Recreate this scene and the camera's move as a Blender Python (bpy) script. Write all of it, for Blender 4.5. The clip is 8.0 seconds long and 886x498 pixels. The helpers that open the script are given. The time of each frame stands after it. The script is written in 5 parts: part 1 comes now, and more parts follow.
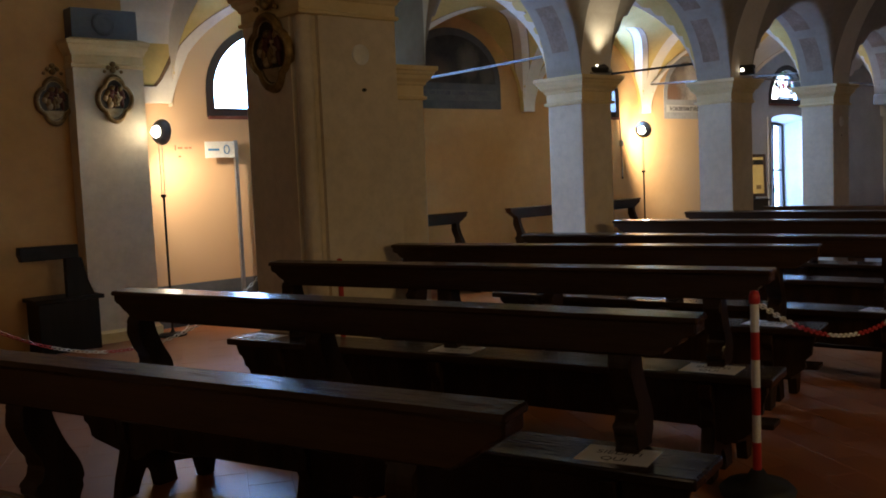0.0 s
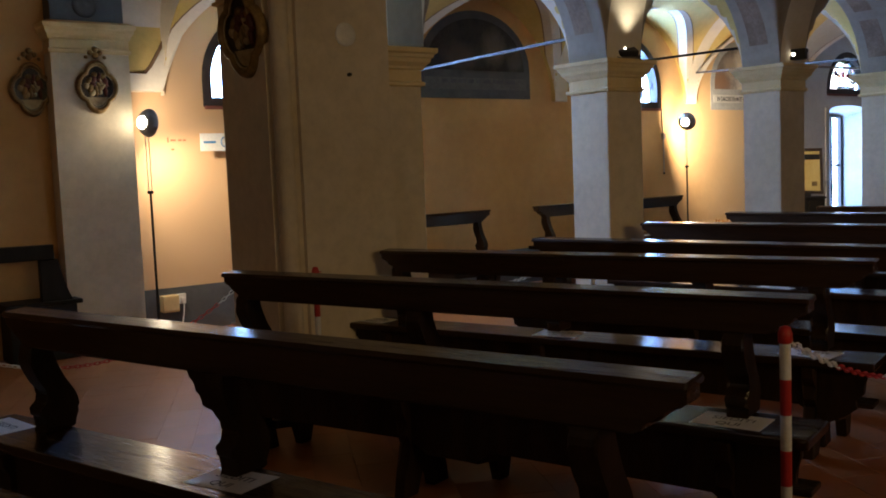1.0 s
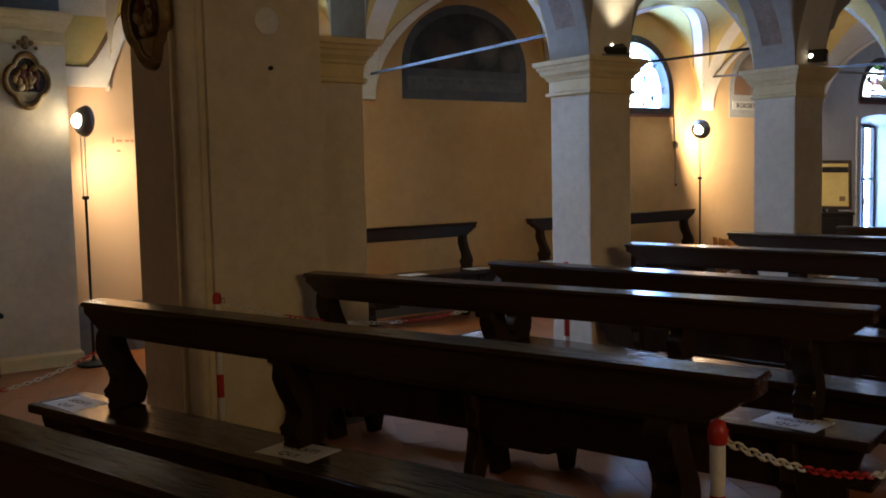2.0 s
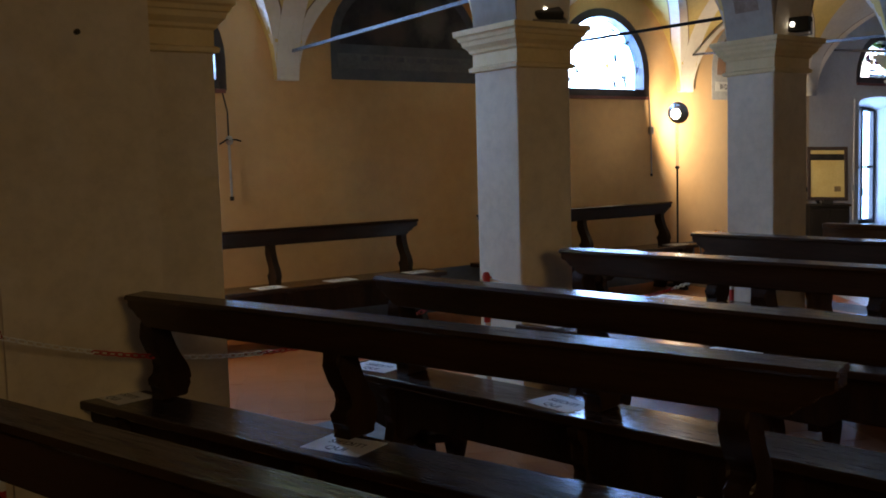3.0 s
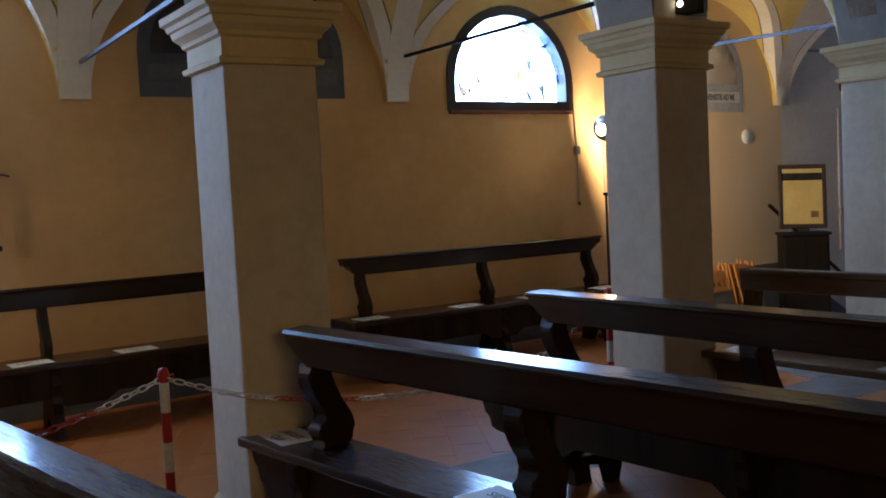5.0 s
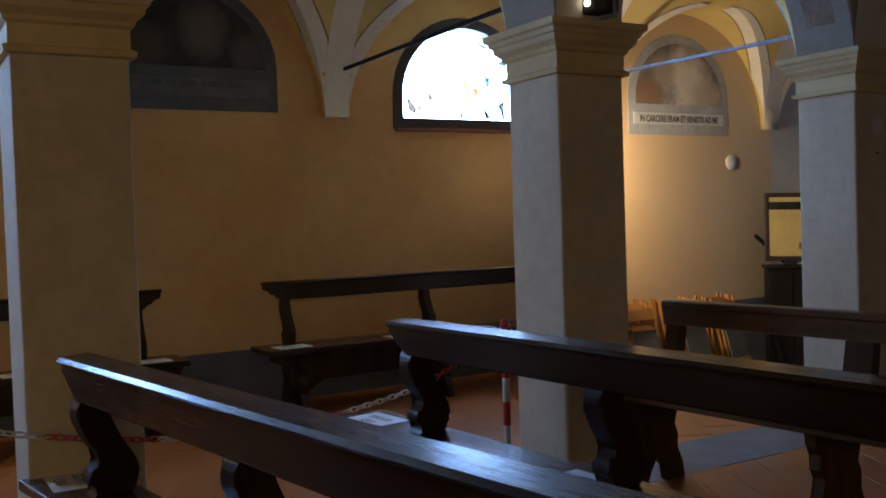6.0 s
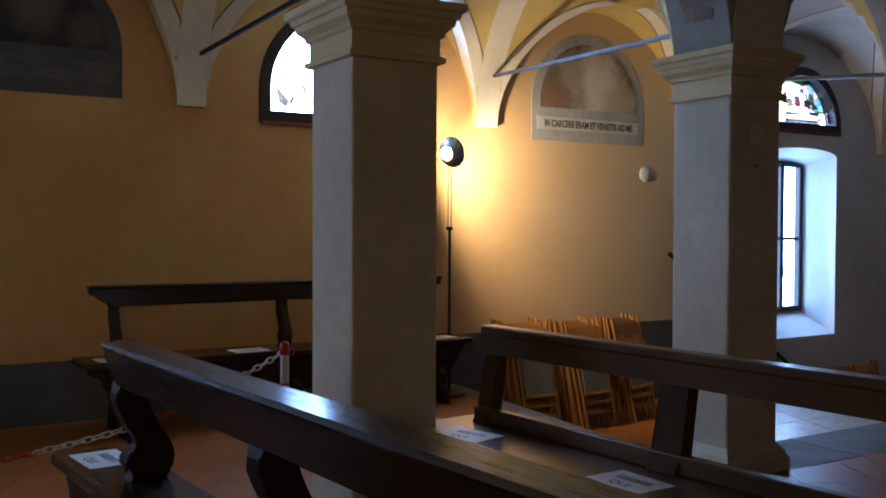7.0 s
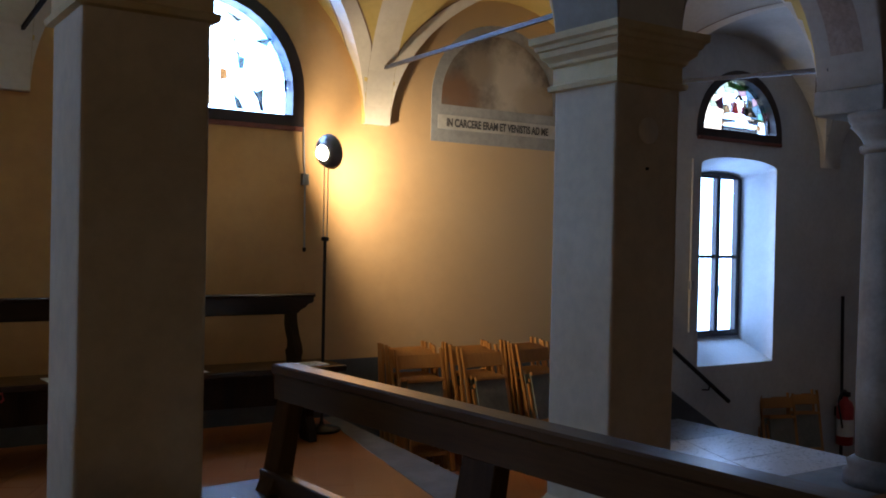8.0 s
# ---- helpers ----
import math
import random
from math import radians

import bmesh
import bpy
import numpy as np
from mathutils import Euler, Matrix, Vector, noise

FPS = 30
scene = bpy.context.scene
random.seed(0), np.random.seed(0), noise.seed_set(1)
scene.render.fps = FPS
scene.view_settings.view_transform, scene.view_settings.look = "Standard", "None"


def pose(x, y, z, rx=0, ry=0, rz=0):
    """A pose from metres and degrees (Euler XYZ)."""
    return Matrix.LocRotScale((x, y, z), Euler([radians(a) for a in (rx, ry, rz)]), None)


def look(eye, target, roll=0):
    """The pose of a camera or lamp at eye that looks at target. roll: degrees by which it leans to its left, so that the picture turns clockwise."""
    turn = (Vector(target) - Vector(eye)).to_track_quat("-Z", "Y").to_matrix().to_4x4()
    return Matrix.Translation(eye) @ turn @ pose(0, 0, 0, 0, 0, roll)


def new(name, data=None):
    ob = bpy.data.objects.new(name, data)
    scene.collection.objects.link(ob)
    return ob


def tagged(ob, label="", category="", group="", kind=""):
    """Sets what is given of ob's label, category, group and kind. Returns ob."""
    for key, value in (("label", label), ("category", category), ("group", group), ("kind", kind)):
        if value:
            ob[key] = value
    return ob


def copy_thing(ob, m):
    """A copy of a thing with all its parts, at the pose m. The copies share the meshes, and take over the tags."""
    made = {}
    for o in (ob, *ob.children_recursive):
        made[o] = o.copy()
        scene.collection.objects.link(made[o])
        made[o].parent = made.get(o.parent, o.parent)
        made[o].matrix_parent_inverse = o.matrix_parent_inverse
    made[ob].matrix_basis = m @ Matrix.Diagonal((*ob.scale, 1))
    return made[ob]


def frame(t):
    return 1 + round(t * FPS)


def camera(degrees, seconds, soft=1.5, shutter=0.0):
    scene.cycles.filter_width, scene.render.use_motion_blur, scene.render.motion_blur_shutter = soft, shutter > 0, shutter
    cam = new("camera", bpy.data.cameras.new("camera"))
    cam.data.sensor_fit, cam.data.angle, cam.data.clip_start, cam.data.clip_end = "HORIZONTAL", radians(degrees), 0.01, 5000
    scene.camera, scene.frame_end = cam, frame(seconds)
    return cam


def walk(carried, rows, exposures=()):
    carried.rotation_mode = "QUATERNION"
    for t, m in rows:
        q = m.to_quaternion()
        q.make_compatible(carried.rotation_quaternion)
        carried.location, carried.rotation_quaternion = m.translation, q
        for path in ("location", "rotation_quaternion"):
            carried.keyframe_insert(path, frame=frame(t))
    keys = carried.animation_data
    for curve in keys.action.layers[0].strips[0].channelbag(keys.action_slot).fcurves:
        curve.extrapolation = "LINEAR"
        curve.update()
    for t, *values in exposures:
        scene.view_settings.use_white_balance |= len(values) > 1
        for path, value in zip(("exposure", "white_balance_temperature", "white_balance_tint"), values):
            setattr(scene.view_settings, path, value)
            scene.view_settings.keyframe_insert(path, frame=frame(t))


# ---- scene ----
cam = camera(50.1, 8.0, soft=1.8)
PATH = [
    (0, (-0.289, 0.232, 1.38), (1.014, 1.741, 1.221), -2.5),
    (0.5, (0.107, 0.403, 1.371), (1.361, 1.952, 1.204), -2.5),
    (1, (0.528, 0.621, 1.386), (1.742, 2.201, 1.217), -2.3),
    (1.5, (0.994, 0.792, 1.397), (2.17, 2.402, 1.236), -1.9),
    (1.7, (1.188, 0.861, 1.408), (2.352, 2.48, 1.252), -1.6),
    (2.8, (2.369, 1.392, 1.406), (3.51, 3.026, 1.229), -1.2),
    (3, (2.624, 1.531, 1.409), (3.768, 3.162, 1.227), -1.6),
    (3.5, (3.211, 1.757, 1.415), (4.359, 3.383, 1.225), -2.1),
    (4, (3.784, 1.929, 1.416), (4.931, 3.558, 1.237), -2.6),
    (4.5, (4.279, 2.042, 1.422), (5.402, 3.689, 1.263), -2.9),
    (4.7, (4.47, 2.086, 1.434), (5.579, 3.744, 1.282), -2.9),
    (5.8, (5.494, 2.193, 1.314), (6.516, 3.911, 1.254), -2.3),
    (6, (5.681, 2.159, 1.317), (6.697, 3.881, 1.255), -1.9),
    (6.5, (6.174, 2.207, 1.292), (7.205, 3.92, 1.239), -0.5),
    (7, (6.736, 2.293, 1.309), (7.786, 3.994, 1.259), 0.2),
    (7.5, (7.235, 2.499, 1.316), (8.32, 4.179, 1.279), 0.6),
    (8, (7.752, 2.747, 1.31), (8.859, 4.412, 1.286), 1.2),
]
walk(cam, [(t, look(eye, target, roll)) for t, eye, target, roll in PATH],
     [(0.0, 0.2), (1.5, 0.2), (3.0, -0.22), (3.5, -0.12), (4.0, -0.02), (4.5, -0.05), (6.0, -0.3), (7.0, -0.38), (8.0, -0.92)])

# ---- plan, in metres: x runs along the aisle, y towards the outer wall, floor at z = 0 ----
WALL_Y = 8.89                       # inner face of the outer wall
PIERS = [(6.078, 6.473), (8.405, 8.80), (10.563, 10.947), (12.5, 12.9)]
PIER_Y0, PIER_Y1 = 5.68, 6.08       # the arcade's two faces
STEP_X, LANDING_Z, LOW_Z = 14.5, -0.34, -1.06   # where the stairs begin, the lower floor of the last bays, and the floor below the stairs
EDGE_Y, EDGE = 6.12, ((10.645, 6.12), (10.925, 8.89))    # the drop from the main floor to the landing
X0, X1, Y0 = -4.0, 19.0, -3.0       # the shell of the place

# ---- light ----
world = bpy.data.worlds.new("sky")
scene.world = world
world.use_nodes = True
sky = world.node_tree.nodes.new("ShaderNodeTexSky")
sky.sky_type, sky.sun_disc, sky.sun_elevation, sky.sun_rotation = "NISHITA", False, radians(40), radians(150)
back = world.node_tree.nodes["Background"]
world.node_tree.links.new(sky.outputs[0], back.inputs[0])
back.inputs[1].default_value = 0.1


def lamp(name, kind, m, watts, colour, size=0.05, **more):
    data = bpy.data.lights.new(name, kind)
    data.energy, data.color = watts, colour
    if kind == "AREA":
        data.shape, data.size, data.size_y = "RECTANGLE", size, more.get("height", size)
        data.spread = radians(more.get("spread", 180))
    else:
        data.shadow_soft_size = size
    if kind == "SPOT":
        data.spot_size, data.spot_blend = radians(more["cone"]), more.get("blend", 0.3)
    ob = new(name, data)
    ob.matrix_world = m
    return ob


WARM = (1.0, 0.79, 0.54)
SKY_STRENGTH, DIM_SKY_STRENGTH, LAMP_1, LAMP_2, FLOOD, WEST_FILL = 58.0, 32.0, 21.0, 58.0, 8.0, 22.0
# unseen warm area lamp added at the west wall to brighten piers and pews
lamp("west_fill", "AREA", look((X0 + 0.25, 1.6, 2.8), (5, 5.0, 1.4)), WEST_FILL, (1.0, 0.70, 0.40), 3.2, height=2.0)
# unseen warm area lamp added across the nave to lift the pillars' near faces
lamp("nave_fill", "AREA", look((4.0, Y0 + 0.25, 2.7), (5.6, 5.6, 1.8)), 18.0, (1.0, 0.67, 0.28), 2.0, height=1.2, spread=80)

# ---- materials ----
def node(nt, kind, **values):
    n = nt.nodes.new(kind)
    for k, v in values.items():
        n.inputs[k.replace("_", " ")].default_value = v
    return n


def material(name, a, b, rough=0.8, scale=3.0, fine=40.0, bump=0.15, metal=0.0, stain=0.25, coat=0.0, stretch=(1, 1, 1), island=0.0, spec=0.5):
    """Two colours mixed by broad blotches and fine grain, with a little relief."""
    m = bpy.data.materials.new(name)
    m.use_nodes = True
    nt = m.node_tree
    link = nt.links.new
    bsdf = nt.nodes["Principled BSDF"]
    co = nt.nodes.new("ShaderNodeTexCoord")
    mp = nt.nodes.new("ShaderNodeMapping")
    mp.inputs["Scale"].default_value = stretch
    link(co.outputs["Object"], mp.inputs["Vector"])
    big = node(nt, "ShaderNodeTexNoise", Scale=scale, Detail=5.0, Roughness=0.6)
    small = node(nt, "ShaderNodeTexNoise", Scale=fine, Detail=6.0, Roughness=0.65)
    link(mp.outputs[0], big.inputs["Vector"])
    link(mp.outputs[0], small.inputs["Vector"])
    ramp = nt.nodes.new("ShaderNodeValToRGB")
    ramp.color_ramp.elements[0].position, ramp.color_ramp.elements[1].position = 0.34, 0.66
    ramp.color_ramp.elements[0].color, ramp.color_ramp.elements[1].color = (*a, 1), (*b, 1)
    link(big.outputs[0], ramp.inputs[0])
    mix = nt.nodes.new("ShaderNodeMix")
    mix.data_type, mix.blend_type = "RGBA", "MULTIPLY"
    mix.inputs["Factor"].default_value = stain
    link(ramp.outputs[0], mix.inputs["A"])
    ramp2 = nt.nodes.new("ShaderNodeValToRGB")
    ramp2.color_ramp.elements[0].position, ramp2.color_ramp.elements[1].position = 0.3, 0.6
    ramp2.color_ramp.elements[0].color, ramp2.color_ramp.elements[1].color = (0.35, 0.33, 0.3, 1), (1, 1, 1, 1)
    link(small.outputs[0], ramp2.inputs[0])
    link(ramp2.outputs[0], mix.inputs["B"])
    colour = mix.outputs["Result"]
    if island:
        info = nt.nodes.new("ShaderNodeObjectInfo")
        hsv = nt.nodes.new("ShaderNodeHueSaturation")
        rng = node(nt, "ShaderNodeMapRange", To_Min=1 - island, To_Max=1 + island)
        link(info.outputs["Random"], rng.inputs["Value"])
        link(rng.outputs[0], hsv.inputs["Value"])
        link(colour, hsv.inputs["Color"])
        colour = hsv.outputs[0]
    link(colour, bsdf.inputs["Base Color"])
    rr = node(nt, "ShaderNodeMapRange", To_Min=max(0.05, rough - 0.08), To_Max=min(1, rough + 0.1))
    link(small.outputs[0], rr.inputs["Value"])
    link(rr.outputs[0], bsdf.inputs["Roughness"])
    bsdf.inputs["Metallic"].default_value = metal
    bsdf.inputs["Specular IOR Level"].default_value = spec
    bsdf.inputs["Coat Weight"].default_value = coat
    bsdf.inputs["Coat Roughness"].default_value = 0.27
    bsdf.inputs["Coat IOR"].default_value = 1.5
    if coat:
        # varnish rubbed thin and dull in streaks
        worn = node(nt, "ShaderNodeMapRange", From_Min=0.3, From_Max=0.7, To_Min=0.11, To_Max=0.24)
        link(big.outputs[0], worn.inputs["Value"])
        link(worn.outputs[0], bsdf.inputs["Coat Roughness"])
        thin = node(nt, "ShaderNodeMapRange", From_Min=0.3, From_Max=0.65, To_Min=coat * 0.55, To_Max=coat)
        link(small.outputs[0], thin.inputs["Value"])
        link(thin.outputs[0], bsdf.inputs["Coat Weight"])
    if bump:
        add = nt.nodes.new("ShaderNodeMath")
        add.operation = "ADD"
        link(big.outputs[0], add.inputs[0])
        link(small.outputs[0], add.inputs[1])
        bm = node(nt, "ShaderNodeBump", Strength=bump, Distance=0.02)
        link(add.outputs[0], bm.inputs["Height"])
        link(bm.outputs[0], bsdf.inputs["Normal"])
    return m


def glow(name, colour, strength):
    m = bpy.data.materials.new(name)
    m.use_nodes = True
    bsdf = m.node_tree.nodes["Principled BSDF"]
    bsdf.inputs["Base Color"].default_value = (*colour, 1)
    bsdf.inputs["Emission Color"].default_value = (*colour, 1)
    bsdf.inputs["Emission Strength"].default_value = strength
    return m


def stained(name, colour, clear=0.9):
    """A pane of coloured glass: tinted light passes, with a glossy face."""
    m = bpy.data.materials.new(name)
    m.use_nodes = True
    nt = m.node_tree
    nt.nodes.remove(nt.nodes["Principled BSDF"])
    through_it, gloss, mixer = nt.nodes.new("ShaderNodeBsdfTransparent"), nt.nodes.new("ShaderNodeBsdfGlossy"), nt.nodes.new("ShaderNodeMixShader")
    tint = nt.nodes.new("ShaderNodeTexNoise")
    tint.inputs["Scale"].default_value = 14
    mul = nt.nodes.new("ShaderNodeMix")
    mul.data_type = "RGBA"
    mul.inputs["A"].default_value, mul.inputs["B"].default_value = (*[c * 0.8 for c in colour], 1), (*colour, 1)
    nt.links.new(tint.outputs[0], mul.inputs["Factor"])
    nt.links.new(mul.outputs["Result"], through_it.inputs[0])
    gloss.inputs["Roughness"].default_value = 0.15
    mixer.inputs[0].default_value = 1 - clear
    nt.links.new(through_it.outputs[0], mixer.inputs[1])
    nt.links.new(gloss.outputs[0], mixer.inputs[2])
    nt.links.new(mixer.outputs[0], nt.nodes["Material Output"].inputs[0])
    return m


OCHRE = material("ochre_plaster", (0.53, 0.292, 0.105), (0.65, 0.388, 0.165), 0.9, 0.8, 9, 0.08, stain=0.14)


def blend_along(m, colour, x0, x1):
    """Blends a material's base colour to another one further along the wall, unevenly."""
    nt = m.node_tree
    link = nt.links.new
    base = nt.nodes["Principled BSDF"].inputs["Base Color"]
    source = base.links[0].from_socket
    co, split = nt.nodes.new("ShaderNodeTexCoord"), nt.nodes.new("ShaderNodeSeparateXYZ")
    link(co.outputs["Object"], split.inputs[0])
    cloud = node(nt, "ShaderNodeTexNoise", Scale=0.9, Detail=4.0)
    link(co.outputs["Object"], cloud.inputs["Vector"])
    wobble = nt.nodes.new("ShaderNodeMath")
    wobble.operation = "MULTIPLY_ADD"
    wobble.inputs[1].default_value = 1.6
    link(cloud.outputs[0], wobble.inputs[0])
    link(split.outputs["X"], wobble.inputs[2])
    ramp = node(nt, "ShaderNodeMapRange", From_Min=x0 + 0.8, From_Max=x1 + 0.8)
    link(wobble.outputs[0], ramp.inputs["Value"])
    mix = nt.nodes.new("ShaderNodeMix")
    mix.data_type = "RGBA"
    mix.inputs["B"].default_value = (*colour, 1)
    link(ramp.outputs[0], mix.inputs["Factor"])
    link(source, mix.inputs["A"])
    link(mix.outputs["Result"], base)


blend_along(OCHRE, (0.60, 0.47, 0.31), 10.4, 13.2)
blend_along(OCHRE, (0.60, 0.40, 0.235), 6.4, 4.4)
CHANCEL = material("deep_ochre_plaster", (0.50, 0.28, 0.10), (0.62, 0.37, 0.155), 0.9, 0.8, 9, 0.08, stain=0.14)
GREYWALL = material("grey_plaster", (0.50, 0.48, 0.45), (0.62, 0.60, 0.56), 0.9, 1.3, 20, 0.10, stain=0.15)
PIER = material("pier_plaster", (0.58, 0.495, 0.36), (0.69, 0.60, 0.455), 0.88, 1.6, 14, 0.09, stain=0.2)
MOULD = material("moulding_plaster", (0.64, 0.50, 0.25), (0.74, 0.60, 0.35), 0.8, 3, 30, 0.06, stain=0.12)
RIB = material("white_rib_plaster", (0.66, 0.60, 0.50), (0.76, 0.71, 0.62), 0.85, 2, 25, 0.06, stain=0.12)
VAULT = material("yellow_vault_plaster", (0.56, 0.42, 0.13), (0.68, 0.52, 0.20), 0.9, 1.5, 20, 0.08, stain=0.15)
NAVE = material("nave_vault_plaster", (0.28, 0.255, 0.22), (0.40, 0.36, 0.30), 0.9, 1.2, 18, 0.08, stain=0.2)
DADO = material("grey_dado_paint", (0.075, 0.085, 0.10), (0.11, 0.125, 0.14), 0.6, 2.5, 25, 0.06)
TERRA = material("terracotta", (0.30, 0.098, 0.026), (0.40, 0.145, 0.042), 0.36, 1.6, 60, 0.04, stain=0.25, island=0.08, spec=0.4)
STONE = material("grey_stone", (0.115, 0.112, 0.105), (0.175, 0.17, 0.16), 0.62, 5, 50, 0.08, spec=0.25)
POLISHED = material("smooth_grey_stone", (0.30, 0.32, 0.35), (0.40, 0.42, 0.45), 0.28, 3, 40, 0.02, stain=0.15, spec=0.7)
EBONY = material("black_stained_wood", (0.006, 0.005, 0.004), (0.014, 0.011, 0.009), 0.5, 3, 40, 0.04, stretch=(3, 3, 0.3), spec=0.2)
WOOD = material("dark_varnished_wood", (0.019, 0.0087, 0.0035), (0.044, 0.020, 0.0076), 0.5, 2.2, 30, 0.02, stain=0.4, coat=1.0, stretch=(0.25, 3, 3), spec=0.06)
DULL = material("worn_dark_wood", (0.016, 0.0075, 0.0032), (0.038, 0.0175, 0.007), 0.55, 2.5, 34, 0.05, stain=0.45, coat=0.2, stretch=(3, 3, 0.4), spec=0.12)
HONEY = material("honey_wood", (0.36, 0.15, 0.034), (0.52, 0.24, 0.06), 0.45, 3, 40, 0.06, stretch=(1, 1, 0.2))
IRON = material("dark_iron", (0.015, 0.015, 0.017), (0.04, 0.038, 0.036), 0.5, 8, 60, 0.05, metal=0.6)
STEEL = material("galvanised_steel", (0.35, 0.36, 0.38), (0.5, 0.51, 0.52), 0.35, 8, 60, 0.05, metal=0.9)
GOLD = material("old_gilding", (0.15, 0.09, 0.03), (0.36, 0.24, 0.09), 0.4, 10, 60, 0.2, metal=0.4, stain=0.5)
WHITE = material("white_plastic", (0.72, 0.72, 0.70), (0.8, 0.8, 0.78), 0.4, 5, 60, 0.02)
RED = material("red_plastic", (0.42, 0.02, 0.02), (0.52, 0.035, 0.03), 0.4, 5, 60, 0.02)
BLACK = material("black_rubber", (0.012, 0.012, 0.012), (0.03, 0.03, 0.03), 0.6, 6, 60, 0.05)
PAPER = material("white_paper", (0.7, 0.7, 0.68), (0.8, 0.8, 0.78), 0.5, 4, 50, 0.01, stain=0.05)
INK = material("grey_ink", (0.05, 0.05, 0.06), (0.10, 0.10, 0.11), 0.6, 6, 50, 0.0)


# ---- building helpers ----
def part(name, bm, mat, parent=None, label="", smooth=False, at=None):
    me = bpy.data.meshes.new(name)
    bmesh.ops.recalc_face_normals(bm, faces=bm.faces)
    if smooth:
        for f in bm.faces:
            f.smooth = True
    bm.to_mesh(me)
    bm.free()
    for mm in mat if isinstance(mat, (list, tuple)) else [mat]:
        me.materials.append(mm)
    ob = new(name, me)
    if parent is not None:
        ob.parent = parent
    if at is not None:
        ob.matrix_basis = at
    if label:
        tagged(ob, label)
    return ob


def thing(name, m, label, category, group="", kind=""):
    ob = new(name)
    ob.matrix_basis = m
    return tagged(ob, label, category, group, kind)


def bmn():
    return bmesh.new()


def box(bm, x0, x1, y0, y1, z0, z1, bevel=0.0):
    geo = bmesh.ops.create_cube(bm, size=1.0, matrix=Matrix.LocRotScale(((x0 + x1) / 2, (y0 + y1) / 2, (z0 + z1) / 2), None, (abs(x1 - x0), abs(y1 - y0), abs(z1 - z0))))
    if bevel:
        edges = {e for v in geo["verts"] for e in v.link_edges}
        bmesh.ops.bevel(bm, geom=list(edges), offset=bevel, segments=2, profile=0.5, affect="EDGES")
    return bm


def boxed(*a, **k):
    return box(bmn(), *a, **k)


def prism(bm, outline, axis, a, b, bevel=0.0):
    """A closed outline, swept along one axis from a to b."""
    def put(p, v):
        return {"x": (v, p[0], p[1]), "y": (p[0], v, p[1]), "z": (p[0], p[1], v)}[axis]
    lo, hi = [bm.verts.new(put(p, a)) for p in outline], [bm.verts.new(put(p, b)) for p in outline]
    n = len(outline)
    caps = [bm.faces.new(lo), bm.faces.new(hi[::-1])]
    sides = [bm.faces.new((lo[i], hi[i], hi[(i + 1) % n], lo[(i + 1) % n])) for i in range(n)]
    if bevel:
        bmesh.ops.bevel(bm, geom=[e for f in caps for e in f.edges], offset=bevel, segments=1, profile=0.5, affect="EDGES")
    return bm


def lathe(bm, profile, seg=24, m=Matrix()):
    rings = []
    for r, z in profile:
        rings.append([bm.verts.new(m @ Vector((r * math.cos(2 * math.pi * i / seg), r * math.sin(2 * math.pi * i / seg), z))) for i in range(seg)])
    for a, b in zip(rings, rings[1:]):
        for i in range(seg):
            bm.faces.new((a[i], a[(i + 1) % seg], b[(i + 1) % seg], b[i]))
    bm.faces.new(rings[0][::-1])
    bm.faces.new(rings[-1])
    return bm


def tube(bm, points, r, seg=8, closed=False):
    pts = [Vector(p) for p in points]
    n = len(pts)
    rings = []
    for i, p in enumerate(pts):
        d = (pts[(i + 1) % n] - pts[i - 1]) if closed else (pts[min(i + 1, n - 1)] - pts[max(i - 1, 0)])
        q = d.to_track_quat("Z", "Y").to_matrix()
        rings.append([bm.verts.new(p + q @ Vector((r * math.cos(2 * math.pi * k / seg), r * math.sin(2 * math.pi * k / seg), 0))) for k in range(seg)])
    for a, b in zip(rings, rings[1:] + ([rings[0]] if closed else [])):
        for k in range(seg):
            bm.faces.new((a[k], a[(k + 1) % seg], b[(k + 1) % seg], b[k]))
    if not closed:
        bm.faces.new(rings[0][::-1])
        bm.faces.new(rings[-1])
    return bm


def smooth_curve(points, per=6):
    """A curve through the points (Catmull-Rom)."""
    p = [Vector(q) for q in points]
    out = []
    for i in range(len(p) - 1):
        a, b, c, d = p[max(i - 1, 0)], p[i], p[i + 1], p[min(i + 2, len(p) - 1)]
        for k in range(per):
            t = k / per
            out.append(0.5 * ((2 * b) + (c - a) * t + (2 * a - 5 * b + 4 * c - d) * t * t + (3 * b - a - 3 * c + d) * t ** 3))
    return out + [p[-1]]


# ---- the large structure ----
def arch_top(op, x):
    """The height of an opening's head at x: a flat head or a half ellipse on its springing."""
    x0, x1, z0, spring, rise = op
    c, h = (x0 + x1) / 2, (x1 - x0) / 2
    return spring + rise * math.sqrt(max(0.0, 1 - ((x - c) / h) ** 2))


